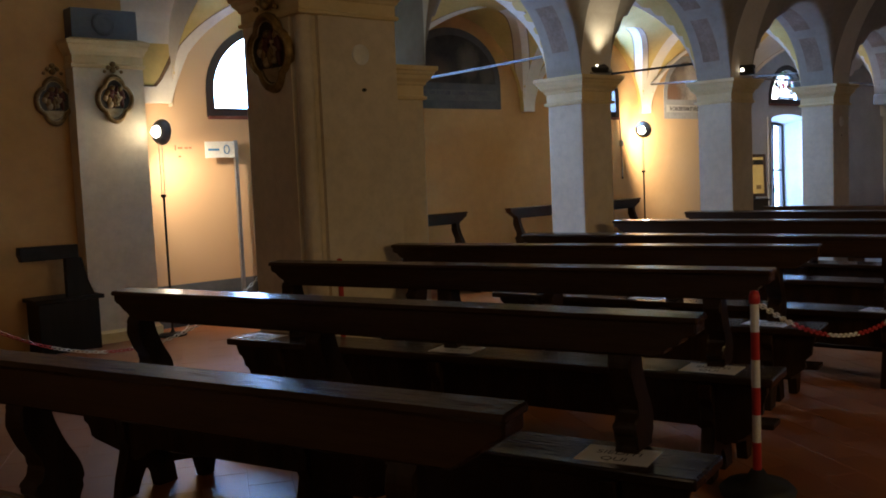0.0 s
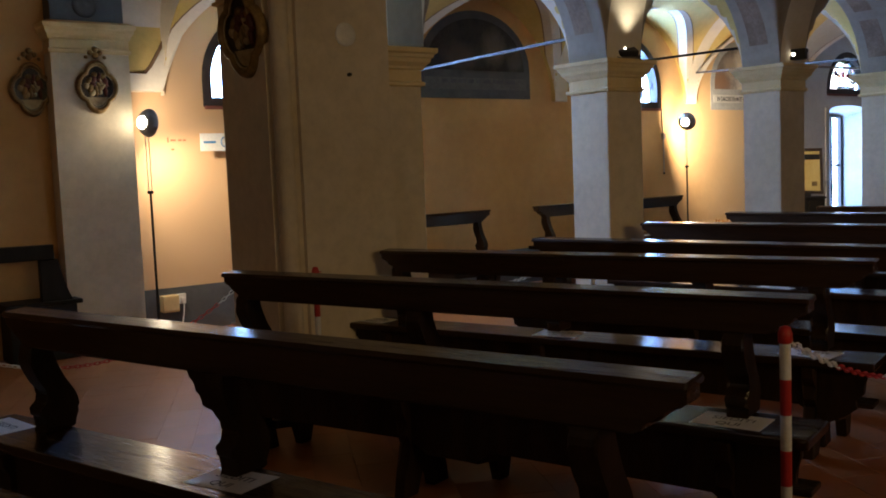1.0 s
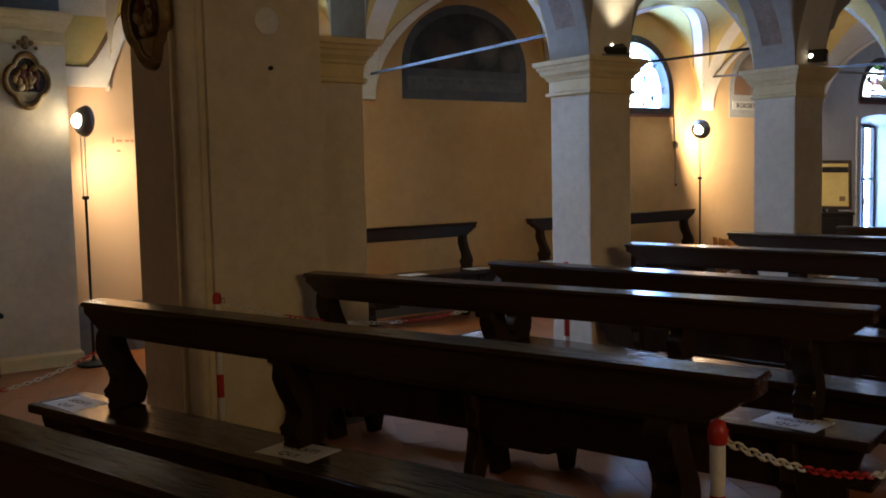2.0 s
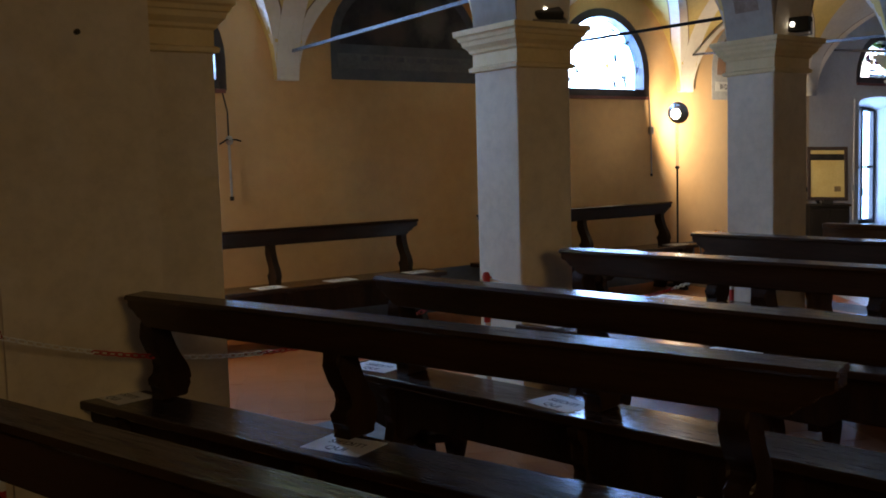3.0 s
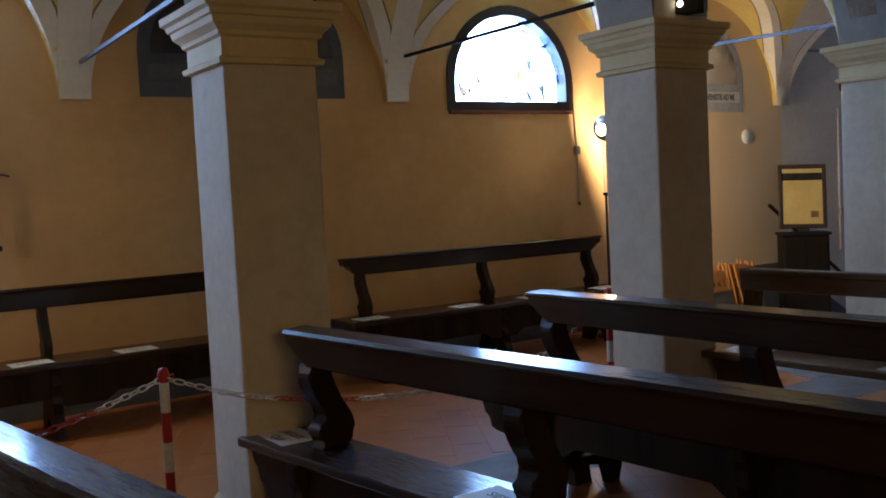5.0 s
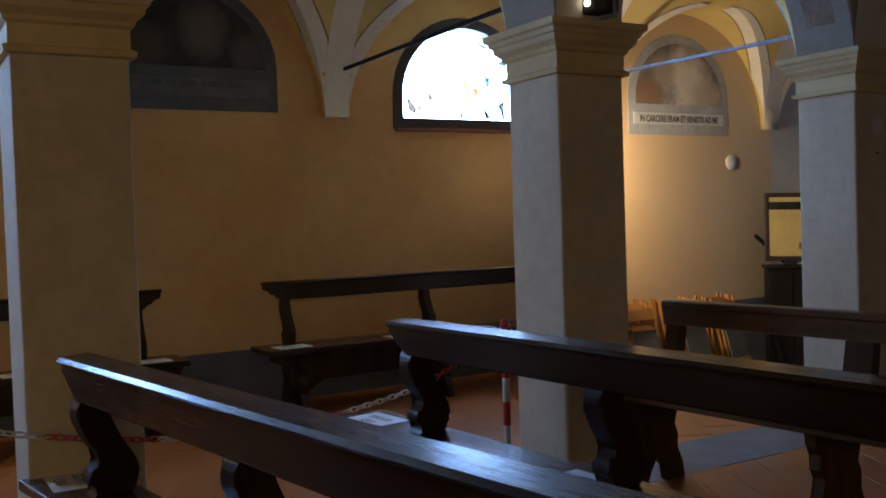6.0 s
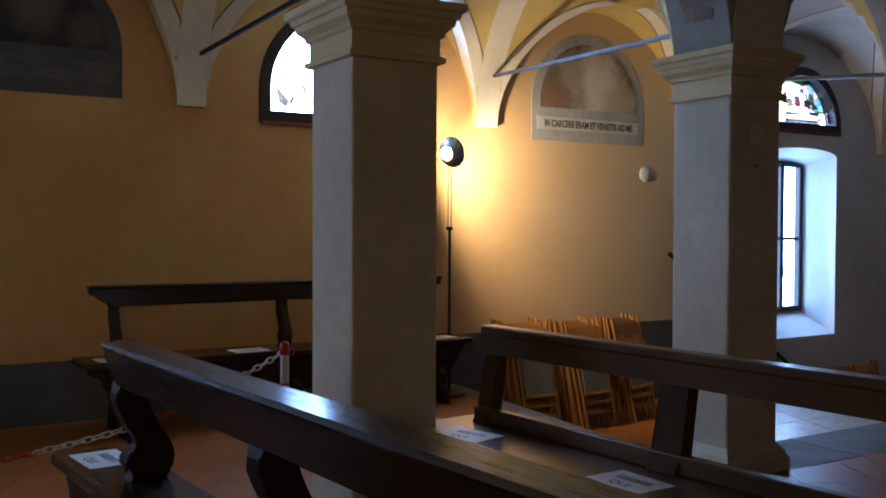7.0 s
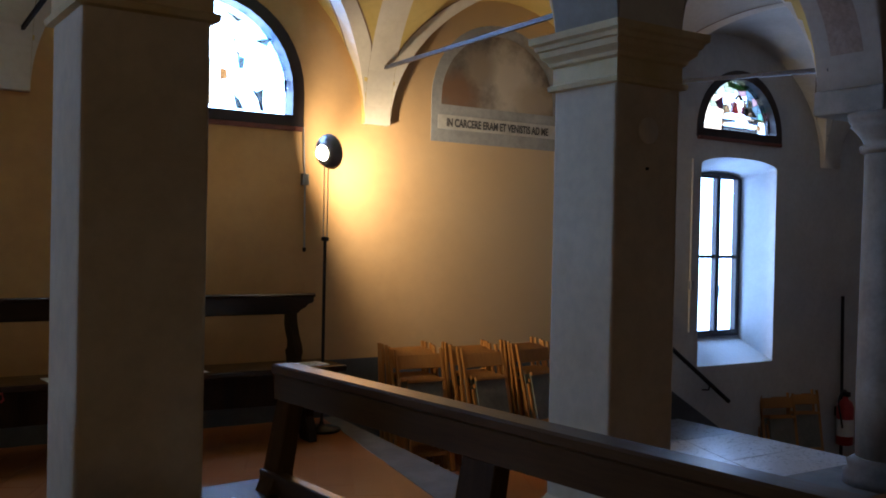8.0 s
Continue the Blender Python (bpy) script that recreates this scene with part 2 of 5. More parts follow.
def pierced_wall(name, x0, x1, y0, y1, z0, z1, openings, mat, label):
    """A wall along x with arched openings through it; each opening is (x0, x1, sill, springing, rise)."""
    xs = {x0, x1}
    for op in openings:
        for k in range(29):
            xs.add(round((op[0] + op[1]) / 2 - (op[1] - op[0]) / 2 * math.cos(math.pi * k / 28), 5))
    xs = sorted(xs)
    bm = bmn()
    for a, b in zip(xs, xs[1:]):
        mid = (a + b) / 2
        holes = sorted((op for op in openings if op[0] < mid < op[1]), key=lambda o: o[2])
        low = (z0, z0)
        for op in holes:
            prism(bm, [(a, low[0]), (b, low[1]), (b, op[2]), (a, op[2])], "y", y0, y1)
            low = (arch_top(op, a), arch_top(op, b))
        prism(bm, [(a, low[0]), (b, low[1]), (b, z1), (a, z1)], "y", y0, y1)
    bmesh.ops.remove_doubles(bm, verts=bm.verts, dist=1e-5)
    return tagged(part(name, bm, mat), label, "wall", kind="structure")


LUNETTES = [(4.19, 5.67, 2.05, 2.29, 0.68), (9.243, 10.616, 2.07, 2.31, 0.665)]
FAN = (14.69, 15.92, 2.33, 2.38, 0.61)
NICHE = (14.76, 15.88, 0.13, 2.06, 0.09)
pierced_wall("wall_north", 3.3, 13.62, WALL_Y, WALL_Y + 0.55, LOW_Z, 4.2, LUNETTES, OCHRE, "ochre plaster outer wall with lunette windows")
pierced_wall("wall_north_east", 13.62, X1, WALL_Y, WALL_Y + 0.55, LOW_Z, 4.2, [FAN, NICHE], GREYWALL, "grey plaster outer wall above the lower floor")
tagged(part("wall_north_west", boxed(X0, 3.3, 8.72, 9.6, 0, 4.2), CHANCEL), "ochre plaster wall beside the chancel", "wall", kind="structure")
tagged(part("wall_west", boxed(X0 - 0.3, X0, Y0, 9.6, 0, 5.4), PIER), "plain plaster wall behind the walk", "wall", kind="structure")
tagged(part("wall_east", boxed(X1, X1 + 0.3, Y0, 9.6, LOW_Z, 5.4), GREYWALL), "plain plaster end wall", "wall", kind="structure")
tagged(part("wall_south", boxed(X0, X1, Y0 - 0.3, Y0, LOW_Z, 5.4), PIER), "plain plaster wall across the nave", "wall", kind="structure")
main_floor = [(X0 - 0.3, Y0 - 0.3), (STEP_X, Y0 - 0.3), (STEP_X, EDGE_Y), *EDGE, (10.99, 9.6), (X0 - 0.3, 9.6)]
tagged(part("ground", prism(bmn(), main_floor, "z", -1.5, -0.0025), TERRA), "dark mortar bed under the floor tiles", "floor", kind="structure")
landing = [EDGE[0], (STEP_X, EDGE_Y), (STEP_X, 9.6), (10.99, 9.6), EDGE[1]]
tagged(part("floor_landing", prism(bmn(), landing, "z", -1.5, LANDING_Z - 0.0025), TERRA), "mortar bed of the lower floor in the last bays", "floor", kind="structure")
tagged(part("floor_lower", boxed(STEP_X, X1 + 0.3, Y0 - 0.3, 9.6, -1.5, LOW_Z), TERRA), "terracotta floor below the steps", "floor", kind="structure")
tagged(part("dado", prism(bmn(), [(3.46, -0.002), (10.9, -0.002), (10.94, LANDING_Z), (STEP_X, LANDING_Z), (15.35, LOW_Z), (15.5, LOW_Z), (15.5, -0.72), (13.62, 0.41), (3.46, 0.41)], "y", WALL_Y - 0.006, WALL_Y + 0.01), DADO), "grey painted dado band along the wall", "dado", kind="structure")
RIBLINE = material("brown_painted_line", (0.16, 0.10, 0.06), (0.24, 0.15, 0.09), 0.85, 3, 30, 0.04)
steps = thing("stairs", pose(STEP_X, 0, 0), "grey stone steps going down to the lower floor", "stairs", kind="structure")
for k in range(3):
    part("step", boxed(k * 0.29 + 0.002, (k + 1) * 0.29 + 0.02, EDGE_Y, WALL_Y - 0.007, LOW_Z, LANDING_Z - 0.18 * (k + 1), bevel=0.008), STONE, steps)
for k in range(5):
    part("step", boxed(k * 0.29 + 0.002, (k + 1) * 0.29 + 0.02, Y0, EDGE_Y - 0.002, LOW_Z, -0.18 * (k + 1), bevel=0.008), STONE, steps)

# vaults: bays as (west edge, east edge) at the arcade and at the outer wall
BAYS = [((-3.9, 3.2), (-3.9, 2.72)), ((4.32, 6.078), (3.78, 6.11)), ((6.473, 8.405), (6.31, 8.62)), ((8.80, 10.563), (8.82, 11.10)),
        ((10.947, 12.5), (11.31, 13.50)), ((12.9, 15.8), (13.70, 16.6)), ((16.2, 18.9), (16.85, 18.9))]


def bay_edges(k, y):
    t = min(max((y - PIER_Y1) / (WALL_Y - PIER_Y1), 0), 1)
    (a, b), (c, d) = BAYS[k]
    return a + (c - a) * t, b + (d - b) * t


def across(y):
    """Height of the cross arch at y, over the springing."""
    if y > WALL_Y - 0.06 or PIER_Y0 <= y <= PIER_Y1:
        return 0.0
    if y > PIER_Y1:
        c, h, r = (PIER_Y1 + WALL_Y - 0.06) / 2, (WALL_Y - 0.06 - PIER_Y1) / 2, 1.22
    else:
        c, h, r = 1.7, PIER_Y0 - 1.7, 2.5
    return r * math.sqrt(max(0.0, 1 - ((y - c) / h) ** 2))


def spring(y):
    t = min(max((y - PIER_Y1) / (WALL_Y - PIER_Y1), 0), 1)
    return 2.18 - 0.05 * t


def cosines(a, b, n):
    return [(a + b) / 2 - (b - a) / 2 * math.cos(math.pi * k / n) for k in range(n + 1)]


def vault_height(k, u, y):
    a, b = bay_edges(k, y)
    rise = min((b - a) / 2, 1.2)
    base = spring(y) + (0.54 if k == 0 else 0.0)
    zx = base + rise * math.sqrt(max(0.0, 1 - (2 * u - 1) ** 2))
    return max(zx, base + across(y))


def vault(name, ys, mat, strip_mat, label):
    bm = bmn()
    cols, kinds = [], []
    us = cosines(0, 1, 22)
    for k in range(len(BAYS)):
        for n, u in enumerate(us):
            col = []
            for y in ys:
                a, b = bay_edges(k, y)
                col.append(bm.verts.new((a + (b - a) * u, y, vault_height(k, u, y))))
            cols.append(col)
            kinds.append((2 if k > 4 else 0) if n < len(us) - 1 else (1 if k < 4 else 2))
    # the cross arches between the bays
    for i, (a, b) in enumerate(zip(cols, cols[1:])):
        if kinds[i] == 1 and i < len(us):
            # the tall arch between the big pier and the wall pilaster
            za = [bm.verts.new((v.co.x, v.co.y, 2.72 + across(v.co.y) * 0.75)) for v in a]
            zb = [bm.verts.new((v.co.x, v.co.y, 2.72 + across(v.co.y) * 0.75)) for v in b]
            chain = [a, za, zb, b]
        else:
            chain = [a, b]
        for c, d in zip(chain, chain[1:]):
            for j in range(len(ys) - 1):
                f = bm.faces.new((c[j], d[j], d[j + 1], c[j + 1]))
                f.material_index = kinds[i]
                f.smooth = kinds[i] != 1
    me = bpy.data.meshes.new(name)
    bm.to_mesh(me)
    bm.free()
    me.materials.append(mat)
    me.materials.append(strip_mat)
    me.materials.append(GREYWALL)
    return tagged(new(name, me), label, "vault", kind="structure")


aisle_ys = cosines(PIER_Y1, WALL_Y - 0.06, 30) + [WALL_Y - 0.059, WALL_Y + 0.02]
vault("ceiling_aisle", aisle_ys, VAULT, RIB, "yellow and white groin vault over the side aisle")
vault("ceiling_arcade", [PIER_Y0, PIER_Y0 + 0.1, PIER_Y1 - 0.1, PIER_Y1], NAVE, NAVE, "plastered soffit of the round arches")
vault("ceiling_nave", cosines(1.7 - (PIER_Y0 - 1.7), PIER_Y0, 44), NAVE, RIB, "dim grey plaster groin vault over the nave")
tagged(part("roof", boxed(X0 - 0.3, X1 + 0.3, Y0 - 0.3, 9.6, 5.4, 5.6), PIER), "plain slab that closes the roof", "roof", kind="structure")


def ring_moulding(bm, x0, x1, y0, y1, profile):
    """A moulding carried round a rectangle: profile rows of (out, z)."""
    rings = []
    for o, z in profile:
        rings.append([bm.verts.new(p) for p in ((x0 - o, y0 - o, z), (x1 + o, y0 - o, z), (x1 + o, y1 + o, z), (x0 - o, y1 + o, z))])
    for a, b in zip(rings, rings[1:]):
        for i in range(4):
            bm.faces.new((a[i], a[(i + 1) % 4], b[(i + 1) % 4], b[i]))
    bm.faces.new(rings[0][::-1])
    bm.faces.new(rings[-1])
    return bm


CAPITAL = [(0.0, 1.93), (0.022, 1.935), (0.026, 1.955), (0.006, 1.965), (0.006, 2.035), (0.02, 2.045), (0.024, 2.06), (0.034, 2.07), (0.05, 2.085), (0.056, 2.11), (0.066, 2.115), (0.072, 2.135), (0.088, 2.145), (0.09, 2.175), (0.0, 2.18)]
BASE = [(0.05, 0.0), (0.05, 0.07), (0.035, 0.085), (0.03, 0.11), (0.012, 0.125), (0.0, 0.15)]


def pillar(x0, x1, up, label):
    p = thing("pillar", pose(0, 0, 0), label, "pillar", "arcade pillars", "structure")
    bm = boxed(x0, x1, PIER_Y0, PIER_Y1, 0, 1.95 + up)
    bmesh.ops.bevel(bm, geom=[e for e in bm.edges if abs(e.verts[0].co.z - e.verts[1].co.z) > 1], offset=0.012, segments=2, profile=0.5, affect="EDGES")
    part("shaft", bm, PIER, p)
    part("capital", ring_moulding(bmn(), x0, x1, PIER_Y0, PIER_Y1, [(o, z + up) for o, z in CAPITAL]), MOULD, p, "cream moulded capital")
    part("base", ring_moulding(bmn(), x0, x1, PIER_Y0, PIER_Y1, BASE), PIER, p)
    return p


for (x0, x1), up in zip(PIERS, (0.0, 0.045, 0.05)):
    pillar(x0, x1, up, "square grey-beige plastered pillar with cream moulded capital")

# the big compound pier
big = thing("pier", pose(0, 0, 0), "massive beige plastered pier with a tall capital", "pier", kind="structure")
bm = prism(bmn(), [(3.33, 5.60), (3.98, 5.60), (3.98, 6.35), (3.19, 6.35), (3.19, 5.74), (3.225, 5.74), (3.225, 5.71)] + [(3.265 - 0.06 * math.cos(radians(a)), 5.675 - 0.06 * math.sin(radians(a))) for a in range(-15, 106, 15)] + [(3.30, 5.635), (3.33, 5.635)], "z", 0, 2.55)
part("shaft", bm, PIER, big)
part("capital", ring_moulding(bmn(), 3.19, 3.98, 5.60, 6.35, [(o, z + 0.54) for o, z in CAPITAL]), MOULD, big, "cream moulded capital")
part("half_pillar", boxed(3.98, 4.305, PIER_Y0 + 0.03, PIER_Y1, 0, 1.95), PIER, big)
part("half_capital", ring_moulding(bmn(), 4.0, 4.305, PIER_Y0 + 0.03, PIER_Y1, CAPITAL), MOULD, big, "cream moulded capital")
# the pilaster on the outer wall, opposite
pil = thing("pilaster", pose(0, 0, 0), "beige plastered wall pilaster with a cream cornice", "pilaster", kind="structure")
part("shaft", boxed(2.76, 3.39, 8.54, 8.95, 0, 2.5), PIER, pil)
part("cornice", ring_moulding(bmn(), 2.76, 3.39, 8.54, 8.95, [(0, 2.43), (0.015, 2.435), (0.02, 2.46), (0.004, 2.47), (0.004, 2.54), (0.015, 2.55), (0.022, 2.575), (0.04, 2.60), (0.045, 2.625), (0.055, 2.635), (0.06, 2.665), (0, 2.69)]), MOULD, pil, "cream cornice")
part("base", ring_moulding(bmn(), 2.76, 3.39, 8.54, 8.95, [(0.022, 0.0), (0.022, 0.09), (0.012, 0.10), (0.0, 0.115)]), MOULD, pil, "cream skirting")
part("impost", boxed(2.78, 3.37, 8.56, 8.95, 2.69, 2.95, bevel=0.006), DADO, pil, "grey painted impost block")
part("emblem", lathe(bmn(), [(0.0, 0.0), (0.10, 0.0), (0.095, 0.015), (0.06, 0.02), (0.05, 0.012), (0.0, 0.03)], 20, pose(3.06, 8.56, 2.82, 90)), DADO, pil, "small dark carved emblem", smooth=True)



# the half springer that meets the pilaster: a white band, a brown line and a yellow panel
spr = thing("springer", pose(0, 0, 0), "white plaster springer with a yellow panel beside the pilaster", "springer", kind="structure")
SPRING_OUT = [(3.775, 2.16), (3.82, 2.31), (3.90, 2.49), (4.01, 2.72)]
SPRING_IN = [(3.88, 2.72), (3.785, 2.53), (3.69, 2.37), (3.63, 2.305), (3.391, 2.315)]
part("band", prism(bmn(), [(3.391, 2.16)] + SPRING_OUT + SPRING_IN, "y", 8.80, WALL_Y - 0.002, 0.006), RIB, spr, "white painted band")
part("panel", prism(bmn(), [(x - 0.02, z + 0.02) if x > 3.4 else (3.391, z + 0.02) for x, z in SPRING_IN] + [(3.391, 2.74)], "y", 8.83, WALL_Y - 0.002), VAULT, spr, "yellow painted panel")
part("line", prism(bmn(), [(x, z) for x, z in SPRING_IN] + [(x - 0.02, z + 0.02) if x > 3.4 else (3.391, z + 0.02) for x, z in reversed(SPRING_IN)], "y", 8.815, WALL_Y - 0.002), RIBLINE, spr, "thin brown line")

# painted bands along the groins of the aisle vault, with a thin brown line beside each
def groin_bands(k, hy, yc, reach):
    bm = bmn()
    width, line = 0.13, 0.016
    for sx in (-1, 1):
        for sy in (-1, 1):
            rows = []
            for n in range(25):
                th = radians(3 + 79 * n / 24)
                y = yc
                for _ in range(8):
                    a, b = bay_edges(k, y)
                    rise = min((b - a) / 2, 1.2)
                    q = min(rise * math.sin(th) / reach, 0.999)
                    y = yc + sy * hy * math.sqrt(1 - q * q)
                a, b = bay_edges(k, y)
                c, h = (a + b) / 2, (b - a) / 2
                z = spring(y) + rise * math.sin(th) - 0.005
                x = c + sx * h * math.cos(th)
                edge = a if sx < 0 else b
                taper = min(1.0, 0.25 + 0.75 * n / 8)
                w = width * taper
                ye = yc + sy * (hy - 0.002)
                y1 = min(y + w, ye) if sy > 0 else max(y - w, ye)
                y2 = min(y + w + line, ye) if sy > 0 else max(y - w - line, ye)
                x1 = max(x - w, edge + 0.002) if sx < 0 else min(x + w, edge - 0.002)
                x2 = max(x - w - line, edge + 0.001) if sx < 0 else min(x + w + line, edge - 0.001)
                rows.append([bm.verts.new(p) for p in ((x, y2, z), (x, y1, z), (x, y, z), (x1, y, z), (x2, y, z))])
            for p, q in zip(rows, rows[1:]):
                for j in range(4):
                    f = bm.faces.new((p[j], p[j + 1], q[j + 1], q[j]))
                    f.material_index = 1 if j in (0, 3) else 0
    return bm


bands = thing("rib_bands", pose(0, 0, 0), "white painted bands with brown lines on the vault groins", "vault bands", kind="structure")
for k in (1, 2, 3, 4, 5):
    part("rib_band", groin_bands(k, (WALL_Y - 0.06 - PIER_Y1) / 2, (PIER_Y1 + WALL_Y - 0.06) / 2, 1.22), [RIB, RIBLINE], bands)
# brownish painted panels under and beside the arcade arches
panels = thing("arch_panels", pose(0, 0, 0), "faded reddish-brown painted panels on the arch soffits", "painted panels", kind="structure")
PANEL = material("faded_brown_paint", (0.22, 0.16, 0.12), (0.32, 0.25, 0.20), 0.9, 6, 40, 0.05, stain=0.4)
for k in (1, 2, 3, 4):
    (a, b), _ = BAYS[k]
    c, h = (a + b) / 2, (b - a) / 2
    for t0, t1 in ((14, 42), (50, 84), (96, 130), (138, 166)):
        bm = bmn()
        rows = []
        for n in range(9):
            th = radians(t0 + (t1 - t0) * n / 8)
            x, z = c - (h - 0.004) * math.cos(th), 2.18 + (h - 0.004) * math.sin(th)
            rows.append([bm.verts.new((x, y, z)) for y in (PIER_Y0 + 0.10, PIER_Y1 - 0.10)])
        for p, q in zip(rows, rows[1:]):
            bm.faces.new((p[0], p[1], q[1], q[0]))
        part("panel", bm, PANEL, panels)
ROD = material("painted_iron", (0.03, 0.03, 0.034), (0.09, 0.09, 0.10), 0.45, 30, 90, 0.2, stain=0.6, spec=0.4)
MATT_IRON = material("matt_dark_iron", (0.010, 0.010, 0.011), (0.028, 0.026, 0.026), 0.85, 30, 90, 0.2, stain=0.6, spec=0.12)
# iron tie rods from the pillars to the wall springers; the middle one is darker and duller
for (x0, x1), xs, za, zb, iron in zip(PIERS[:3], (6.25, 8.77, 11.23), (2.42, 2.44, 2.41), (2.37, 2.49, 2.545), (ROD, MATT_IRON, ROD)):
    bm = bmn()
    d = Vector((xs - (x0 + x1) / 2, WALL_Y - PIER_Y1, zb - za)).normalized()
    p, q = Vector(((x0 + x1) / 2, PIER_Y1 - 0.02, za)), Vector((xs, WALL_Y - 0.02, zb))
    side = d.cross(Vector((0, 0, 1))).normalized() * 0.010
    up = Vector((0, 0, 0.012))
    ring = [[bm.verts.new(e + side * i + up * j) for i, j in ((-1, -1), (1, -1), (1, 1), (-1, 1))] for e in (p, q)]
    for i in range(4):
        bm.faces.new((ring[0][i], ring[0][(i + 1) % 4], ring[1][(i + 1) % 4], ring[1][i]))
    bm.faces.new(ring[0])
    bm.faces.new(ring[1][::-1])
    tagged(part("tie_rod", bm, iron), "flat iron tie rod from pillar to wall", "tie rod", "tie rods", "structure")
rod = part("tie_rod", tube(bmn(), [(12.5, 6.0, 2.3), (14.05, 9.0, 2.75)], 0.016, 8), ROD)
tagged(rod, "iron tie rod over the lower aisle", "tie rod", "tie rods", "structure")
# the round column by the steps
COLUMN = material("grey_column_stone", (0.19, 0.175, 0.145), (0.30, 0.275, 0.23), 0.7, 4, 30, 0.06)
col = thing("column", pose(12.70, 5.72, 0), "slender grey stone column with a carved capital", "column", kind="structure")
part("shaft", lathe(bmn(), [(0.165, 0.15), (0.17, 0.5), (0.155, 1.84)], 28), COLUMN, col, smooth=True)
part("capital", lathe(bmn(), [(0.155, 1.82), (0.18, 1.83), (0.185, 1.86), (0.16, 1.875), (0.17, 1.90), (0.20, 1.94), (0.23, 1.97), (0.22, 1.98), (0.24, 2.0), (0.25, 2.04)], 28), COLUMN, col, "carved grey capital", smooth=True)
part("abacus", boxed(-0.22, 0.22, -0.06, 0.37, 2.04, 2.18, bevel=0.012), COLUMN, col)
part("base", lathe(bmn(), [(0.23, 0.0), (0.23, 0.06), (0.20, 0.08), (0.21, 0.12), (0.165, 0.15)], 28), STONE, col, smooth=True)

# ---- windows ----
def arch_outline(op, shrink, n=20):
    """The outline of an arched opening, drawn in by shrink: sill corners, then the head from right to left."""
    x0, x1, z0, sp, rise = op
    x0, x1, z0 = x0 + shrink, x1 - shrink, z0 + shrink
    c, h = (x0 + x1) / 2, (x1 - x0) / 2
    head = [(c + h * math.cos(math.pi * k / n), sp + (rise - shrink) * math.sin(math.pi * k / n)) for k in range(n + 1)]
    return [(x0, z0), (x1, z0)] + head


def frame_ring(op, outer, inner, y0, y1):
    bm = bmn()
    a, b = arch_outline(op, outer), arch_outline(op, inner)
    rings = [[bm.verts.new((x, y, z)) for x, z in o] for o, y in ((a, y1), (a, y0), (b, y0), (b, y1))]
    n = len(a)
    for p, q in zip(rings, rings[1:] + rings[:1]):
        for i in range(n):
            bm.faces.new((p[i], p[(i + 1) % n], q[(i + 1) % n], q[i]))
    return bm


def pane_cells(op, shrink, cols, rows, seed):
    """Irregular leaded pieces that fill an arched opening."""
    rnd = random.Random(seed)
    x0, x1, z0 = op[0] + shrink, op[1] - shrink, op[2] + shrink
    inner = (x0, x1, z0, op[3], op[4] - shrink)
    zt = op[3] + op[4] - shrink
    grid = [[(x0 + (x1 - x0) * (i + (rnd.uniform(-0.32, 0.32) if 0 < i < cols else 0)) / cols, z0 + (zt - z0) * (j + (rnd.uniform(-0.3, 0.3) if 0 < j < rows else 0)) / rows) for j in range(rows + 1)] for i in range(cols + 1)]
    for i in range(cols):
        for j in range(rows):
            quad = [grid[i][j], grid[i + 1][j], grid[i + 1][j + 1], grid[i][j + 1]]
            pts = []
            for (xa, za), (xb, zb) in zip(quad, quad[1:] + quad[:1]):
                for k in range(5):
                    x, z = xa + (xb - xa) * k / 5, za + (zb - za) * k / 5
                    pts.append((x, min(z, arch_top(inner, x))))
            clean = []
            for p in pts:
                if not clean or abs(p[0] - clean[-1][0]) + abs(p[1] - clean[-1][1]) > 0.004:
                    clean.append(p)
            area = abs(sum(p[0] * q[1] - q[0] * p[1] for p, q in zip(clean, clean[1:] + clean[:1]))) / 2 if len(clean) > 2 else 0
            if area > 0.0008:
                cx, cz = sum(p[0] for p in clean) / len(clean), sum(p[1] for p in clean) / len(clean)
                yield (cx - x0) / (x1 - x0), (cz - z0) / (zt - z0), clean


LEAD = material("dark_lead", (0.02, 0.02, 0.025), (0.04, 0.04, 0.045), 0.5, 8, 50, 0.03, metal=0.5)
FRAME = material("dark_window_frame", (0.020, 0.012, 0.012), (0.038, 0.022, 0.018), 0.5, 4, 40, 0.05)
SILL = material("red_brown_sill", (0.14, 0.04, 0.03), (0.22, 0.07, 0.05), 0.6, 5, 40, 0.05)


def tints(strength, beyond, loss, **seen):
    """Glass colours so deep that the bright sky behind shows through both faces in the colour named."""
    return {n: stained(n + "_glass", [min(0.99, math.sqrt(c / (strength * s * loss))) for c, s in zip(v, beyond)]) for n, v in seen.items()}


SKY_BLUE, DIM_SKY_BLUE = (0.32, 0.54, 1.0), (0.36, 0.58, 1.0)


